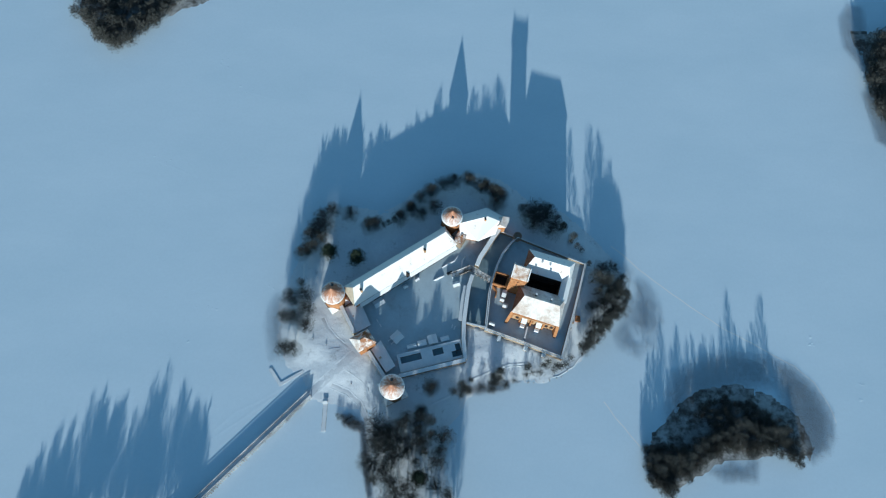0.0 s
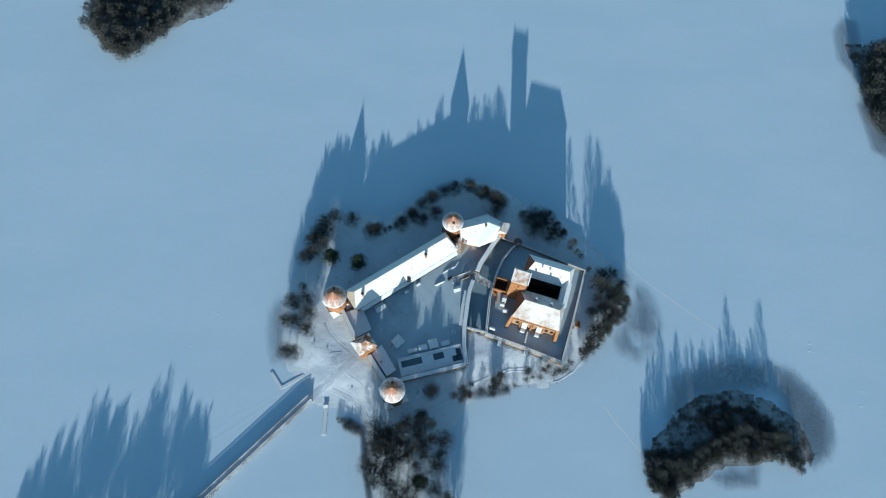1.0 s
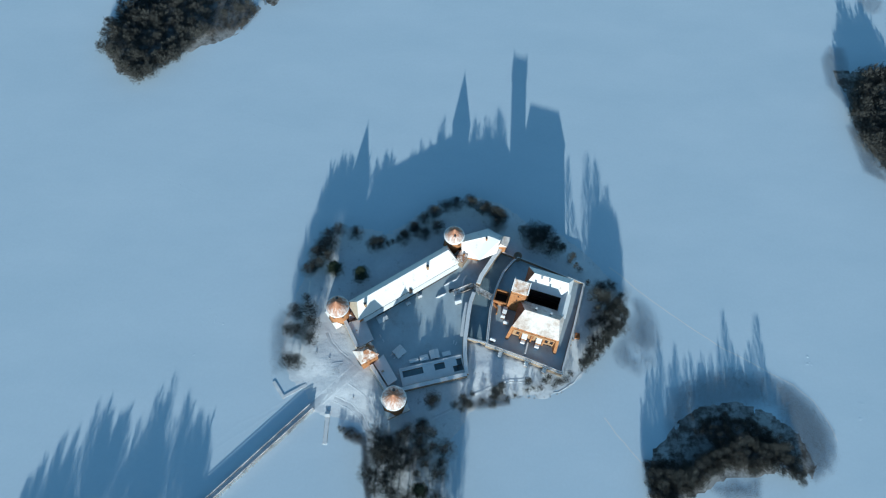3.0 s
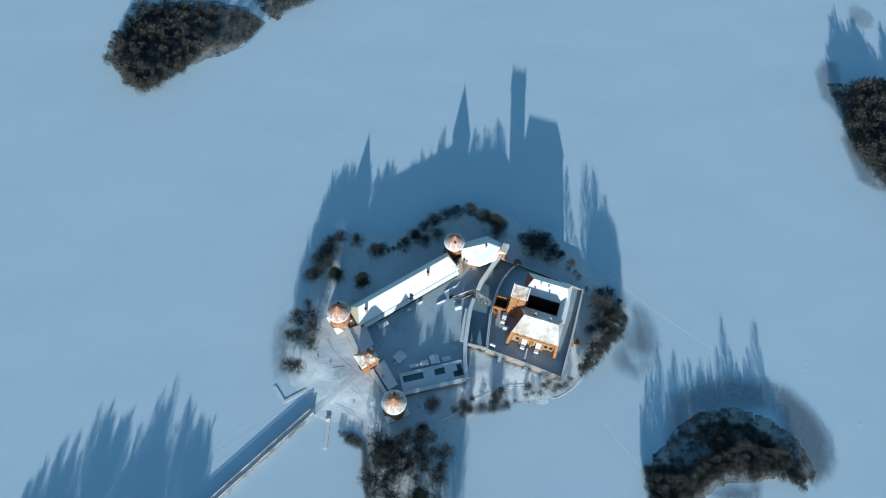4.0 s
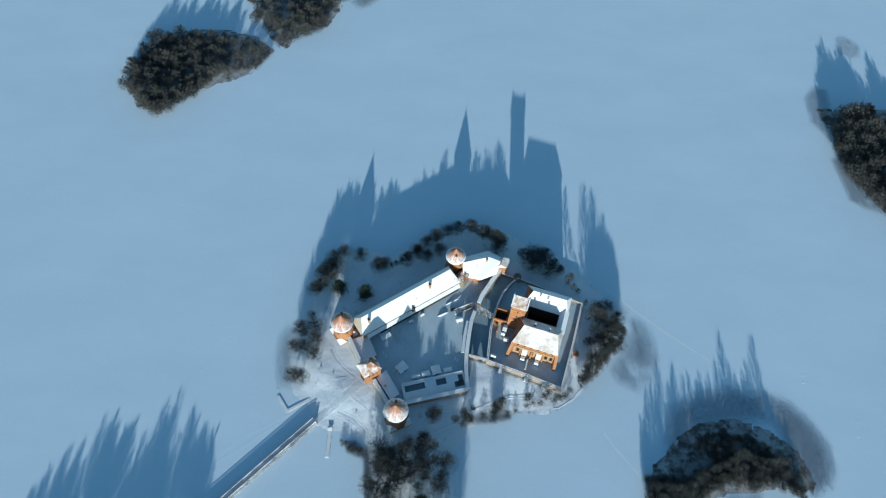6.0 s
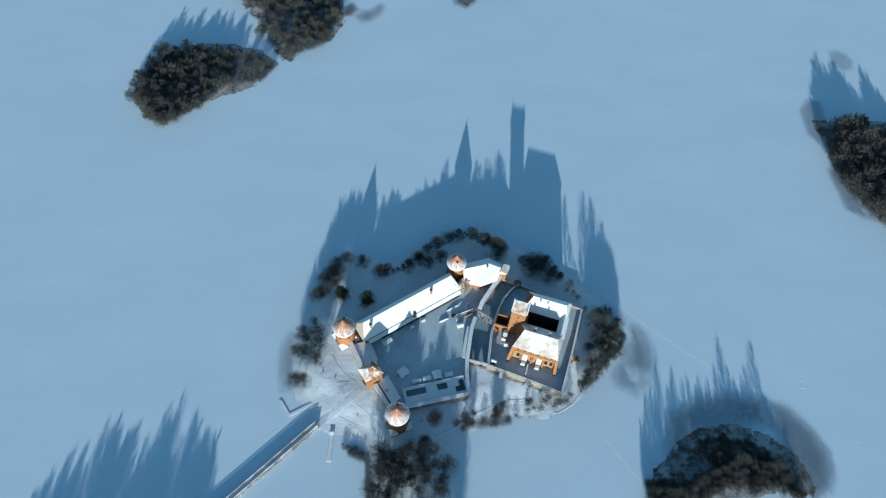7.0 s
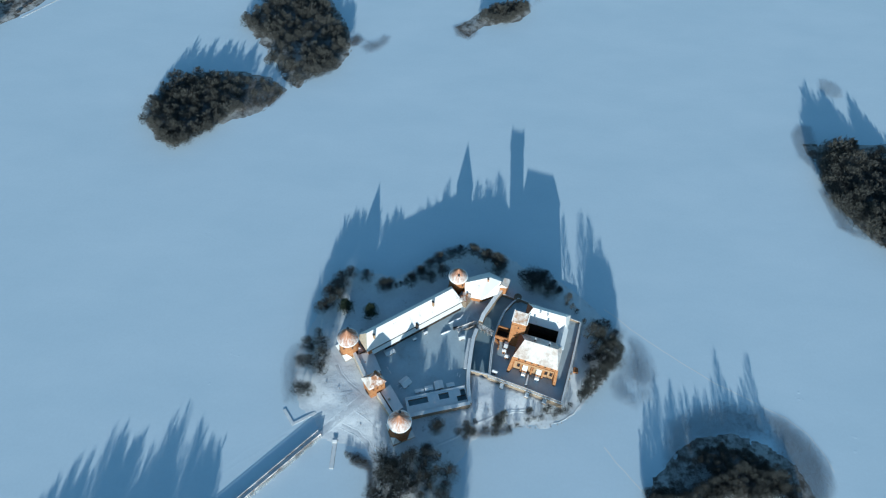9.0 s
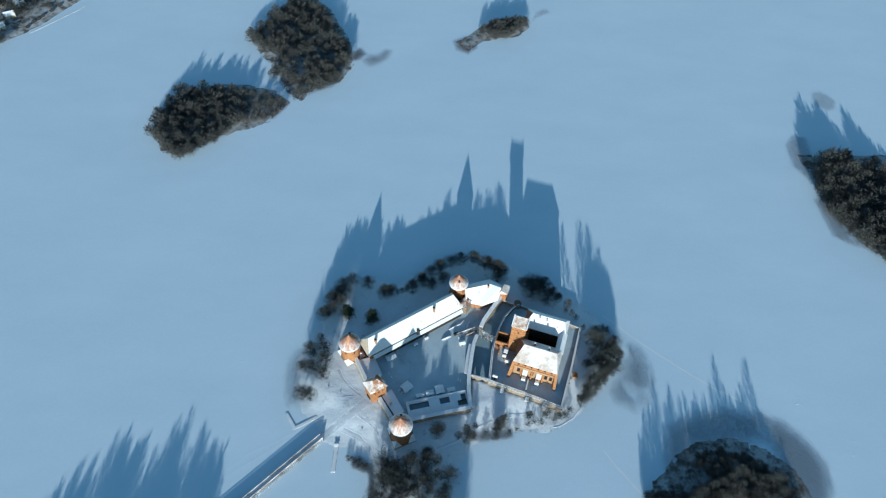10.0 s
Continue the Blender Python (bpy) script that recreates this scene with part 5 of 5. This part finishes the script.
WIDE, FAR, YOUNG = Grove(wide, ""), Grove(far, ""), Grove(young, "")
BROAD, SLIM, SHRUB, PINE = Grove(broad, ""), Grove(slim, ""), Grove(shrub, ""), Grove(pines, "")

NORTH = [(-41.8, 155.9), (-29.4, 147.1), (-10.9, 152.7), (-4.2, 159.5), (2.6, 166.4), (8.4, 171.0), (16.7, 175.7), (23.3, 178.0), (32.4, 180.4), (42.0, 174.8), (47.9, 170.9), (52.4, 166.9), (49.7, 161.1),
         (11.1, 159.4), (2.2, 155.6), (-24.9, 149.0), (-52.4, 159.0)]
NORTHEAST = [(69.7, 155.2), (75.3, 158.3), (81.7, 157.1), (87.4, 152.1), (90.6, 146.7), (72.9, 148.4), (83.2, 143.8), (78.0, 152.0), (95.9, 138.1), (101.8, 132.4)]
WEST = [(-58.6, 154.1), (-62.5, 148.5), (-65.7, 141.8), (-67.0, 133.7), (-70.3, 130.8), (-57.3, 148.4), (-60.4, 141.0), (-75.6, 103.5), (-67.2, 103.4), (-78.2, 91.5), (-73.2, 90.8), (-65.2, 94.8),
        (-65.6, 85.9), (-78.0, 73.1), (-72.9, 72.0)]
EAST = [(101.3, 79.8), (107.4, 72.9), (103.7, 69.6), (114.9, 79.7), (96.8, 68.0), (120.8, 86.5), (125.4, 96.9), (127.0, 104.0), (123.4, 111.2), (117.9, 118.5), (111.1, 111.4), (115.7, 104.1), (109.8, 97.1),
        (112.5, 90.1), (118.5, 81.3), (105.3, 86.7), (104.4, 95.4), (123.0, 91.7), (105.1, 122.3), (111.8, 118.6), (108.0, 104.0), (119.5, 100.0), (121.0, 106.5), (114.5, 112.5), (119.0, 93.0), (108.5, 80.0), (113.0, 84.5), (101.0, 74.0), (98.5, 71.5), (110.0, 76.0)]
SOUTH = [(-22.6, 26.2), (-16.3, 23.1), (-24.1, 17.1), (-0.4, 25.9), (-6.8, 30.6), (7.5, 22.7), (12.1, 13.5), (2.6, 13.6), (-2.1, 7.7), (-13.1, 10.9), (-19.3, 5.1), (-25.4, 0.8), (-16.1, -0.9), (-6.8, -4.0), (0.9, -1.2),
         (-13.0, -8.2), (8.7, -4.3), (14.8, -8.7), (6.0, 30.4), (-6.8, 13.8), (7.8, 49.3), (-9.0, 20.0), (3.0, 19.5), (-27.0, 9.0), (-4.0, -10.0), (10.0, -16.0), (-20.0, -14.0),
         (-11.0, 27.0), (1.5, 31.5), (-20.0, 20.5), (-2.5, 18.0), (9.5, 8.0), (-17.5, 15.0), (13.5, 21.0)]
for x, y in NORTH:
    WIDE.plant(x, y, rng.uniform(0.82, 0.95), rng=rng)
for x, y, s in [(-30.0, 150.0, 0.8), (-25.8, 150.0, 0.72), (-9.9, 155.0, 0.74), (-4.7, 160.0, 0.82), (-2.7, 160.0, 0.74), (9.5, 171.0, 0.94), (33.4, 178.0, 0.84), (37.0, 176.0, 0.78), (40.9, 172.0, 0.88), (44.1, 174.0, 0.84), (47.6, 170.0, 0.97), (50.2, 169.0, 1.0), (52.6, 168.0, 0.95)]:
    SLIM.plant(x, y, s, rng=rng, vary=0.0)
for x, y in NORTHEAST[:8]:
    WIDE.plant(x, y, rng.uniform(0.9, 1.1) * (0.62 if x > 85 else 1.0), rng=rng)
for x, y in NORTHEAST[8:]:
    SHRUB.plant(x, y, rng.uniform(0.8, 1.0), rng=rng)
for x, y in WEST:
    WIDE.plant(x, y, rng.uniform(0.82, 0.98) if y < 110 else rng.uniform(0.8, 1.0), rng=rng)
for x, y, s in [(-62.8, 135.0, 0.84), (-58.1, 140.0, 0.83), (-70.0, 112.0, 0.67), (-73.6, 100.0, 0.6), (-64.4, 145.0, 0.58), (-67.1, 132.0, 0.64)]:
    SLIM.plant(x, y, s, rng=rng)
for x, y in EAST:
    off = float(edge_distance(np.array([x]), np.array([y]), castle_island.outline)[0])
    if off < 1:
        x, y = x - 0.75 * (1 - off), y + 0.65 * (1 - off)
    if y > 88 and rng.random() < 0.5:
        WIDE.plant(x, y, rng.uniform(0.75, 0.95) * (0.7 if x < 106 else 1.0), rng=rng)
    else:
        SLIM.plant(x, y, min(rng.uniform(0.58, 0.78), (170 - y) / 100) if x < 108 else rng.uniform(0.58, 0.75), rng=rng)
for x, y, s in [(106.6, 112.0, 1.17), (113.6, 110.5, 1.19), (118.4, 106.0, 1.01), (121.8, 104.0, 0.95), (124.0, 102.0, 0.91), (112.2, 109.0, 0.98), (117.0, 100.0, 0.95), (125.2, 100.0, 0.9), (95.8, 138.5, 0.87), (112.0, 100.0, 0.9), (98.5, 72.5, 0.8), (100.5, 76.0, 0.9), (103.5, 78.5, 0.85), (106.0, 81.5, 0.95), (108.5, 84.0, 0.8), (110.5, 86.5, 0.95), (113.0, 88.5, 0.9), (115.5, 91.0, 0.85), (117.5, 95.0, 0.9),
                (103.0, 84.5, 0.7), (-18.0, 150.5, 0.5), (-14.5, 152.0, 0.5), (113.5, 97.0, 0.85), (-20.8, 149.5, 0.45), (66.0, 160.0, 0.6), (116.5, 104.5, 0.85), (92.0, 148.0, 0.5), (99.0, 134.0, 0.5)]:
    SLIM.plant(x, y, s, rng=rng, vary=0.0)
for x, y in SOUTH:
    (BROAD if rng.random() < 0.75 else SLIM).plant(x, y, (rng.uniform(1.05, 1.25) if y > 14 else rng.uniform(0.95, 1.15)) * (1.12 if x < -9 else 0.74 if x < 9 else 0.97), rng=rng)
for x, y, s in [(6.5, 47.5, 0.72), (25.5, 47.5, 0.66), (43.0, 51.0, 0.6), (1.2, 35.5, 0.7), (46.5, 53.5, 0.5)]:
    BROAD.plant(x, y, s, rng=rng)
PINE.plant(-53.9, 131.1, 1.1, 0, rng)
PINE.plant(-36.9, 126.9, 1.05, 1, rng)
for x, y in [(42.3, 47.5), (50.7, 50.6), (62.6, 55.4), (71.0, 56.9), (79.4, 58.4), (86.4, 61.6), (24.2, 44.6), (29.1, 46.1), (36.5, 49.5), (44.0, 52.0), (66.5, 57.0), (27.3, 47.4), (46.5, 57.5), (56.0, 52.5), (90.0, 65.0)]:
    SHRUB.plant(x, y, rng.uniform(0.8, 1.3), rng=rng)
for x, y in [(-40.9, 32.4), (-43.9, 34.0), (-37.4, 30.5), (-45.5, 33.0), (-42.0, 31.0), (-39.0, 33.0), (-36.0, 29.5), (-39.5, 30.0), (-46.5, 35.0), (-34.5, 30.0)]:
    SHRUB.plant(x, y, rng.uniform(0.42, 0.6), rng=rng)
for x, y, s in [(25.3, 50.0, 0.62), (29.0, 47.5, 0.5), (44.0, 54.5, 0.6), (48.0, 56.5, 0.55), (64.3, 60.1, 0.42), (74.7, 60.2, 0.42), (83.4, 60.2, 0.45), (19.5, 46.5, 0.5)]:
    SLIM.plant(x, y, s * 1.2, rng=rng)
for x, y in [(47.0, 58.0), (43.5, 55.0), (63.0, 60.0), (72.5, 61.0), (76.0, 62.5), (81.0, 60.5), (30.0, 53.0), (96.0, 72.0)]:
    SLIM.plant(x, y, rng.uniform(0.45, 0.65), rng=rng)


def wood_on(outline, count, gap, mix, lo, hi, cap=None):
    """Plants up to count trees inside an outline, at least gap apart; cap(x, y) bounds their size."""
    xs, ys = [p[0] for p in outline], [p[1] for p in outline]
    stood, tries = [], 0
    while len(stood) < count and tries < count * 40:
        tries += 1
        x, y = rng.uniform(min(xs), max(xs)), rng.uniform(min(ys), max(ys))
        if edge_distance(np.array([x]), np.array([y]), outline)[0] < 0.3 or any((x - a) ** 2 + (y - b) ** 2 < gap * gap for a, b in stood):
            continue
        stood.append((x, y))
        s = rng.uniform(lo, hi)
        rng.choice(mix).plant(x, y, min(s, cap(x, y)) if cap else s, rng=rng)


wood_on([(128, -6), (139, -13), (150, -4), (158, 2), (166, 8), (178, 11), (190, 7), (204, 10), (210, 3), (218, 2), (217, 11), (214, 22), (200, 35), (179, 42), (163, 39), (161, 32), (167, 24), (160, 16), (150, 13), (137, 16), (127, 14)],
        165, 2.3, [FAR, SLIM, FAR, YOUNG], 0.42, 0.68, lambda x, y: max(0.36, ((72 if x > 158 else 54) - y) / 90))
for x, y, s in [(184.0, 25.0, 0.95), (187.5, 25.0, 0.7), (195.2, 22.0, 0.66), (203.4, 20.0, 0.98), (168.1, 18.0, 0.66), (173.0, 20.0, 0.62), (150.2, 8.0, 0.86), (140.4, 6.0, 0.93), (132.3, 8.0, 0.72), (137.0, 8.0, 0.7), (146.0, 7.0, 0.75), (156.0, 12.0, 0.7), (134.5, 2.0, 0.78), (143.0, 2.5, 0.66), (148.5, 3.5, 0.8), (153.5, 8.5, 0.62), (160.5, 14.0, 0.74), (164.5, 17.0, 0.6), (138.8, 9.5, 0.6), (178.5, 22.0, 0.72), (190.5, 24.0, 0.64), (199.0, 21.0, 0.7), (207.0, 16.0, 0.6)]:
    SLIM.plant(x, y, s, rng=rng)
for x, y in [(9, -22), (13, -26), (17, -30), (8, -33), (14, -38), (18, -42), (10, -46), (16, -52), (2, -28), (5, -19), (4, -41)]:
    SLIM.plant(x, y, rng.uniform(0.9, 1.1), rng=rng)
wood_on([(-237, 310), (-226, 302), (-214, 287), (-204, 279), (-190, 288), (-180, 300), (-173, 310), (-163, 326), (-163, 354), (-175, 364), (-200, 367), (-212, 371), (-225, 362), (-230, 345), (-234, 330)],
        90, 4.6, [FAR, FAR, YOUNG, YOUNG], 0.75, 1.15, lambda x, y: max(0.5, (426 - y) / 62))
wood_on([(-163, 327), (-136, 331), (-125, 348), (-150, 366), (-165, 362)], 40, 3.4, [SHRUB, SHRUB, FAR], 0.5, 0.8)
wood_on([(-176, 452), (-172, 436), (-148, 416), (-137, 397), (-146, 389), (-138, 379), (-118, 378), (-121, 354), (-104, 368), (-86, 375), (-77, 410), (-84, 443), (-102, 478), (-122, 508), (-142, 504), (-160, 478)],
        115, 5.2, [FAR, FAR, YOUNG, YOUNG], 0.8, 1.2)
wood_on([(46, 458), (56, 449), (86, 458), (98, 474), (92, 484), (64, 480)], 32, 3.6, [FAR, YOUNG], 0.7, 1.0)
EDGE_X, EDGE_TIP = [330, 350, 370, 377, 386, 400], [378, 378, 362, 336, 305, 295]
wood_on([(322, 288), (338, 292), (350, 296), (356, 288), (380, 282), (404, 280), (404, 180), (380, 166), (346, 182), (327, 202), (318, 220), (315, 236), (315, 260)],
        125, 4.8, [FAR, YOUNG], 0.95, 1.5, lambda x, y: max(0.42, (float(np.interp(x + 4, EDGE_X, EDGE_TIP)) - y) / 54))
for x, y, s in [(-220.5, -65.2, 0.78), (-218.4, -57.9, 0.56), (-217.2, -57.5, 0.81), (-219.7, -53.3, 0.69), (-208.4, -64.8, 1.05), (-208.1, -60.6, 0.75), (-201.1, -53.3, 0.99), (-200.9, -67.0, 0.94), (-191.7, -34.0, 0.94),
                (-187.2, -31.7, 0.74), (-182.5, -33.2, 0.85), (-184.4, -35.0, 0.66), (-176.7, -41.4, 0.95), (-178.3, -37.6, 0.68), (-164.8, -32.2, 0.84), (-159.8, -27.7, 0.59), (-159.6, -39.3, 1.1), (-155.0, -27.4, 0.83)]:
    SLIM.plant(x, y, s, rng=rng)
for x, y, s in [(-150.9, -28.7, 1.03), (-154.5, -43.2, 1.07), (-141.0, -26.8, 0.93), (-141.2, -41.4, 0.88), (-130.8, -36.8, 0.86), (-130.4, -35.1, 0.7), (-127.3, -35.1, 0.76), (-121.8, -27.6, 0.48), (-126.0, -31.0, 0.7), (-133.0, -36.0, 0.9), (-196.0, -48.0, 0.8), (-170.0, -36.0, 0.72), (-147.0, -33.0, 0.8), (-136.0, -30.0, 0.72)]:
    SLIM.plant(x, y, s, rng=rng)
for x, y, k in ((-128.5, -36.0, 0.9), (-134.5, -40.0, 0.95), (-126.0, -46.0, 0.95), (-139.5, -36.5, 0.98), (-187.0, -34.0, 0.98), (-207.0, -60.0, 1.0)):
    BROAD.plant(x, y, k, rng=rng)
for i in range(24):
    x = -216 + 3.1 * i + rng.uniform(-1.5, 1.5)
    BROAD.plant(x, rng.uniform(-40, -30) if x > -185 else rng.uniform(-68, -52), rng.uniform(0.55, 0.95), rng=rng)


# ---- undergrowth on the islands and reeds standing in the ice ----
def reeds(name, outline, count, label, height=1.0, clump=9.0, cut=-0.6, soft=8.0, mat=None, thick=1.0):
    """A bed of thin dry stalks, denser and thinner in drifts, fading out at its edge."""
    pick = np.random.RandomState(count)
    xs, ys = [p[0] for p in outline], [p[1] for p in outline]
    x, y = pick.uniform(min(xs), max(xs), count * 5), pick.uniform(min(ys), max(ys), count * 5)
    e = edge_distance(x, y, outline)
    ok = (e > 0) & (pick.uniform(0, 1, len(e)) < e / soft + 0.04)
    x, y = x[ok], y[ok]
    g = Geo()
    for px, py in zip(x.tolist(), y.tolist()):
        if len(g.f) >= count:
            break
        if wobble(px, py, clump, 5) + 0.3 * wobble(px, py, clump / 3, 6) < cut + rng.uniform(-0.3, 0.3):
            continue
        a, h = rng.uniform(0, 6.28), height * rng.uniform(0.5, 1.1)
        c, s = math.cos(a), math.sin(a)
        w, l = rng.uniform(0.012, 0.028) * thick, rng.uniform(0.2, 0.7) * thick ** 0.5
        n = len(g.v)
        g.v += [(px - s * w, py + c * w, -0.1), (px + s * w, py - c * w, -0.1), (px + c * l, py + s * l, h)]
        g.f.append((n, n + 1, n + 2))
    return tagged(g.to(name, mat or REED), label, "reeds", kind="stuff")


for outline, count in (([(128, -6), (139, -13), (158, 2), (178, 11), (204, 10), (218, 2), (217, 11), (214, 22), (200, 35), (179, 42), (163, 39), (150, 24), (137, 16), (127, 14)], 15000),
                       ([(-237, 310), (-214, 287), (-204, 279), (-180, 300), (-163, 326), (-150, 340), (-163, 360), (-212, 371), (-230, 345)], 16000),
                       ([(-176, 452), (-148, 416), (-137, 397), (-138, 379), (-121, 354), (-86, 375), (-77, 410), (-84, 443), (-122, 508), (-142, 504), (-160, 478)], 20000),
                       ([(322, 288), (338, 292), (350, 296), (380, 282), (404, 280), (404, 180), (380, 166), (346, 182), (327, 202), (318, 220), (315, 260)], 18000)):
    reeds("undergrowth", outline, count, "dense leafless brushwood under the island's trees", 2.2, clump=11, cut=-0.9, soft=3.0, mat=BRUSH, thick=5.0)
reeds("reed_bed", [(118, 70), (132, 62), (143, 70), (151, 88), (149, 104), (143, 113), (128, 126), (112, 140), (100, 146), (106, 140), (122, 124), (128, 108), (126, 92), (116, 80)], 30000, "dry brown reeds standing in the ice beside the castle island", cut=-0.35, clump=13, soft=14.0)
reeds("reed_bed", [(211, 66), (226, 60), (238, 46), (244, 32), (243, 17), (237, 7), (225, 1), (216, 8), (215, 22), (212, 33), (209, 50)], 36000, "dry brown reeds in a broad curved bed round the wooded island", soft=9.0, cut=-0.9, clump=14)
reeds("reed_bed", [(148, 57), (168, 67), (189, 71), (214, 66), (213, 45), (181, 42), (164, 38), (166, 24), (158, 14), (144, 13), (140, 30), (143, 44)], 48000, "dry brown reeds in the ice behind the wooded island", soft=9.0, cut=-0.8, clump=14)
reeds("reed_bed", [(24, 47), (32, 44), (42, 44.5), (54, 47), (54, 53), (40, 52), (28, 52)], 5500, "dry brown reeds and grass along the southern bank", soft=2.5)
reeds("reed_bed", [(160, 0), (172, -8), (192, -8), (196, 6), (176, 6)], 5000, "thin dry reeds in the bay of the wooded island")
reeds("reed_bed", [(305, 309), (315, 323), (330, 322), (326, 292), (323, 264), (314, 264), (303, 284)], 15000, "dry reeds at the tip of an island", soft=5.0, cut=-1.2)
reeds("reed_bed", [(308, 247), (318, 253), (322, 227), (327, 207), (334, 196), (322, 200), (310, 208), (309, 235)], 9000, "dry reeds along an island's shore", soft=5.0, cut=-1.2)
reeds("reed_bed", [(350, 372), (354, 382), (362, 384), (370, 379), (374, 368), (370, 358), (360, 354), (352, 360)], 4200, "small bed of dry reeds off an island", soft=5.0, cut=-1.2)
reeds("reed_bed", [(20, 448), (24, 432), (36, 426), (46, 436), (46, 448), (34, 456)], 13000, "dry reeds at the tip of an islet")
reeds("reed_bed", [(100, 480), (112, 492), (124, 500), (118, 508), (106, 500)], 3000, "dry reeds beyond an islet")
reeds("reed_bed", [(-166, 322), (-150, 322), (-134, 329), (-123, 348), (-134, 358), (-150, 366), (-168, 362)], 26000, "dry brown reeds and brushwood at the end of an island", 2.4, soft=6.0, cut=-0.9)
reeds("reed_bed", [(-78, 410), (-66, 414), (-60, 424), (-68, 434), (-78, 424)], 7000, "dry reeds beside a wooded island")
reeds("reed_bed", [(-66, 412), (-58, 402), (-47, 407), (-38, 418), (-36, 430), (-44, 434), (-52, 424), (-62, 424)], 6000, "small tuft of dry reeds in the ice")
reeds("reed_bed", [(-182, 458), (-172, 436), (-158, 412), (-146, 400), (-130, 368), (-124, 372), (-140, 410), (-158, 440), (-170, 464)], 8000, "dry reeds along a wooded island's shore")
reeds("reed_bed", [(-92, 99), (-86, 108), (-78, 106), (-76, 86), (-77, 66), (-88, 64), (-93, 84)], 5000, "thin dry reeds along the castle island's bank", soft=9.0, cut=-0.7)
reeds("reed_bed", [(-46, 36), (-44, 28), (-34, 24), (-33, 8), (-30, -8), (-28, -20), (-24, -20), (-27, 8), (-30, 30), (-38, 36)], 22000, "dry reeds along the southern bank", soft=3.0)


# ---- town on the far shore ----
for x, y, a, b, turn, dark in ((-416, 490, 10, 8, 40, 0), (-406.7, 484.3, 9, 7, 50, 0), (-407.5, 496.2, 11, 8, 35, 1), (-411.0, 468.0, 10, 8, 30, 0), (-412.5, 448.0, 9, 7, 40, 0), (-417.2, 459.5, 9, 7, 20, 1), (-428.0, 487.0, 10, 8, 60, 1), (-420.0, 502.0, 10, 8, 45, 0)):
    z = ground_z(x, y)
    hut("house", x, y, a, b, turn, z - 0.3, z + 3.4, z + 6.0, "town house with a dark roof beside bare trees" if dark else "town house with a snowy saddle roof beside bare trees", "house", "shore houses", walls=PLASTER, roofing=SHEET if dark else SNOW_CAP)
for x, y in ((-389.9, 453.2), (-386.6, 461.7), (-381.5, 470.4), (-384.0, 466.0), (-379.6, 487.0), (-371.5, 489.2), (-376.0, 480.0), (-364.5, 498.5)):
    z = ground_z(x, y)
    hut("boat_shed", x, y, 4.0, 2.8, 50, z - 0.2, z + 1.3, z + 2.0, "low dark boat shed on the snowy bank", "shed", "boat sheds", walls=DARK_WOOD_AND_SHADE, roofing=SHEET)
for x, y in [(-422.0, 482.2), (-417.3, 481.4), (-411.4, 477.7), (-406.4, 473.0), (-401.3, 468.4), (-398.1, 468.5), (-395.8, 489.0), (-389.4, 494.2), (-382.5, 495.5), (-390.4, 483.3), (-396.3, 475.3), (-403.0, 490.0), (-399.0, 497.0), (-424.0, 474.0), (-420.0, 454.0), (-400.5, 478.0),
             (-393.0, 500.0), (-386.0, 503.0), (-376.0, 502.0), (-411.0, 500.0), (-425.0, 496.0)]:
    BROAD.plant(x, y, rng.uniform(0.6, 0.85), rng=rng)
# Added trees, mostly out of view, that throw shade on the bank.
for x, y in [(-410.0, 430.0), (-414.0, 424.0), (-418.0, 418.0), (-412.0, 437.0), (-421.0, 428.0), (-407.0, 420.0), (-403.0, 428.0), (-411.0, 412.0), (-416.0, 408.0)]:
    BROAD.plant(x, y, rng.uniform(0.55, 0.75), rng=rng)
quay = thing("boat_dock", (-372, 460, 0), "long straight landing stage along the town shore", "pier")
Geo().strip([(-384.6, 444.8), (-351.9, 484.6), (-347.8, 492.6)], 1.3, 0.05, 0.2).to("deck", WOOD, quay)
Geo().strip([(-384.6, 444.8), (-351.9, 484.6), (-347.8, 492.6)], 1.2, 0.2, 0.3).to("deck_snow", SNOW_CAP, quay)
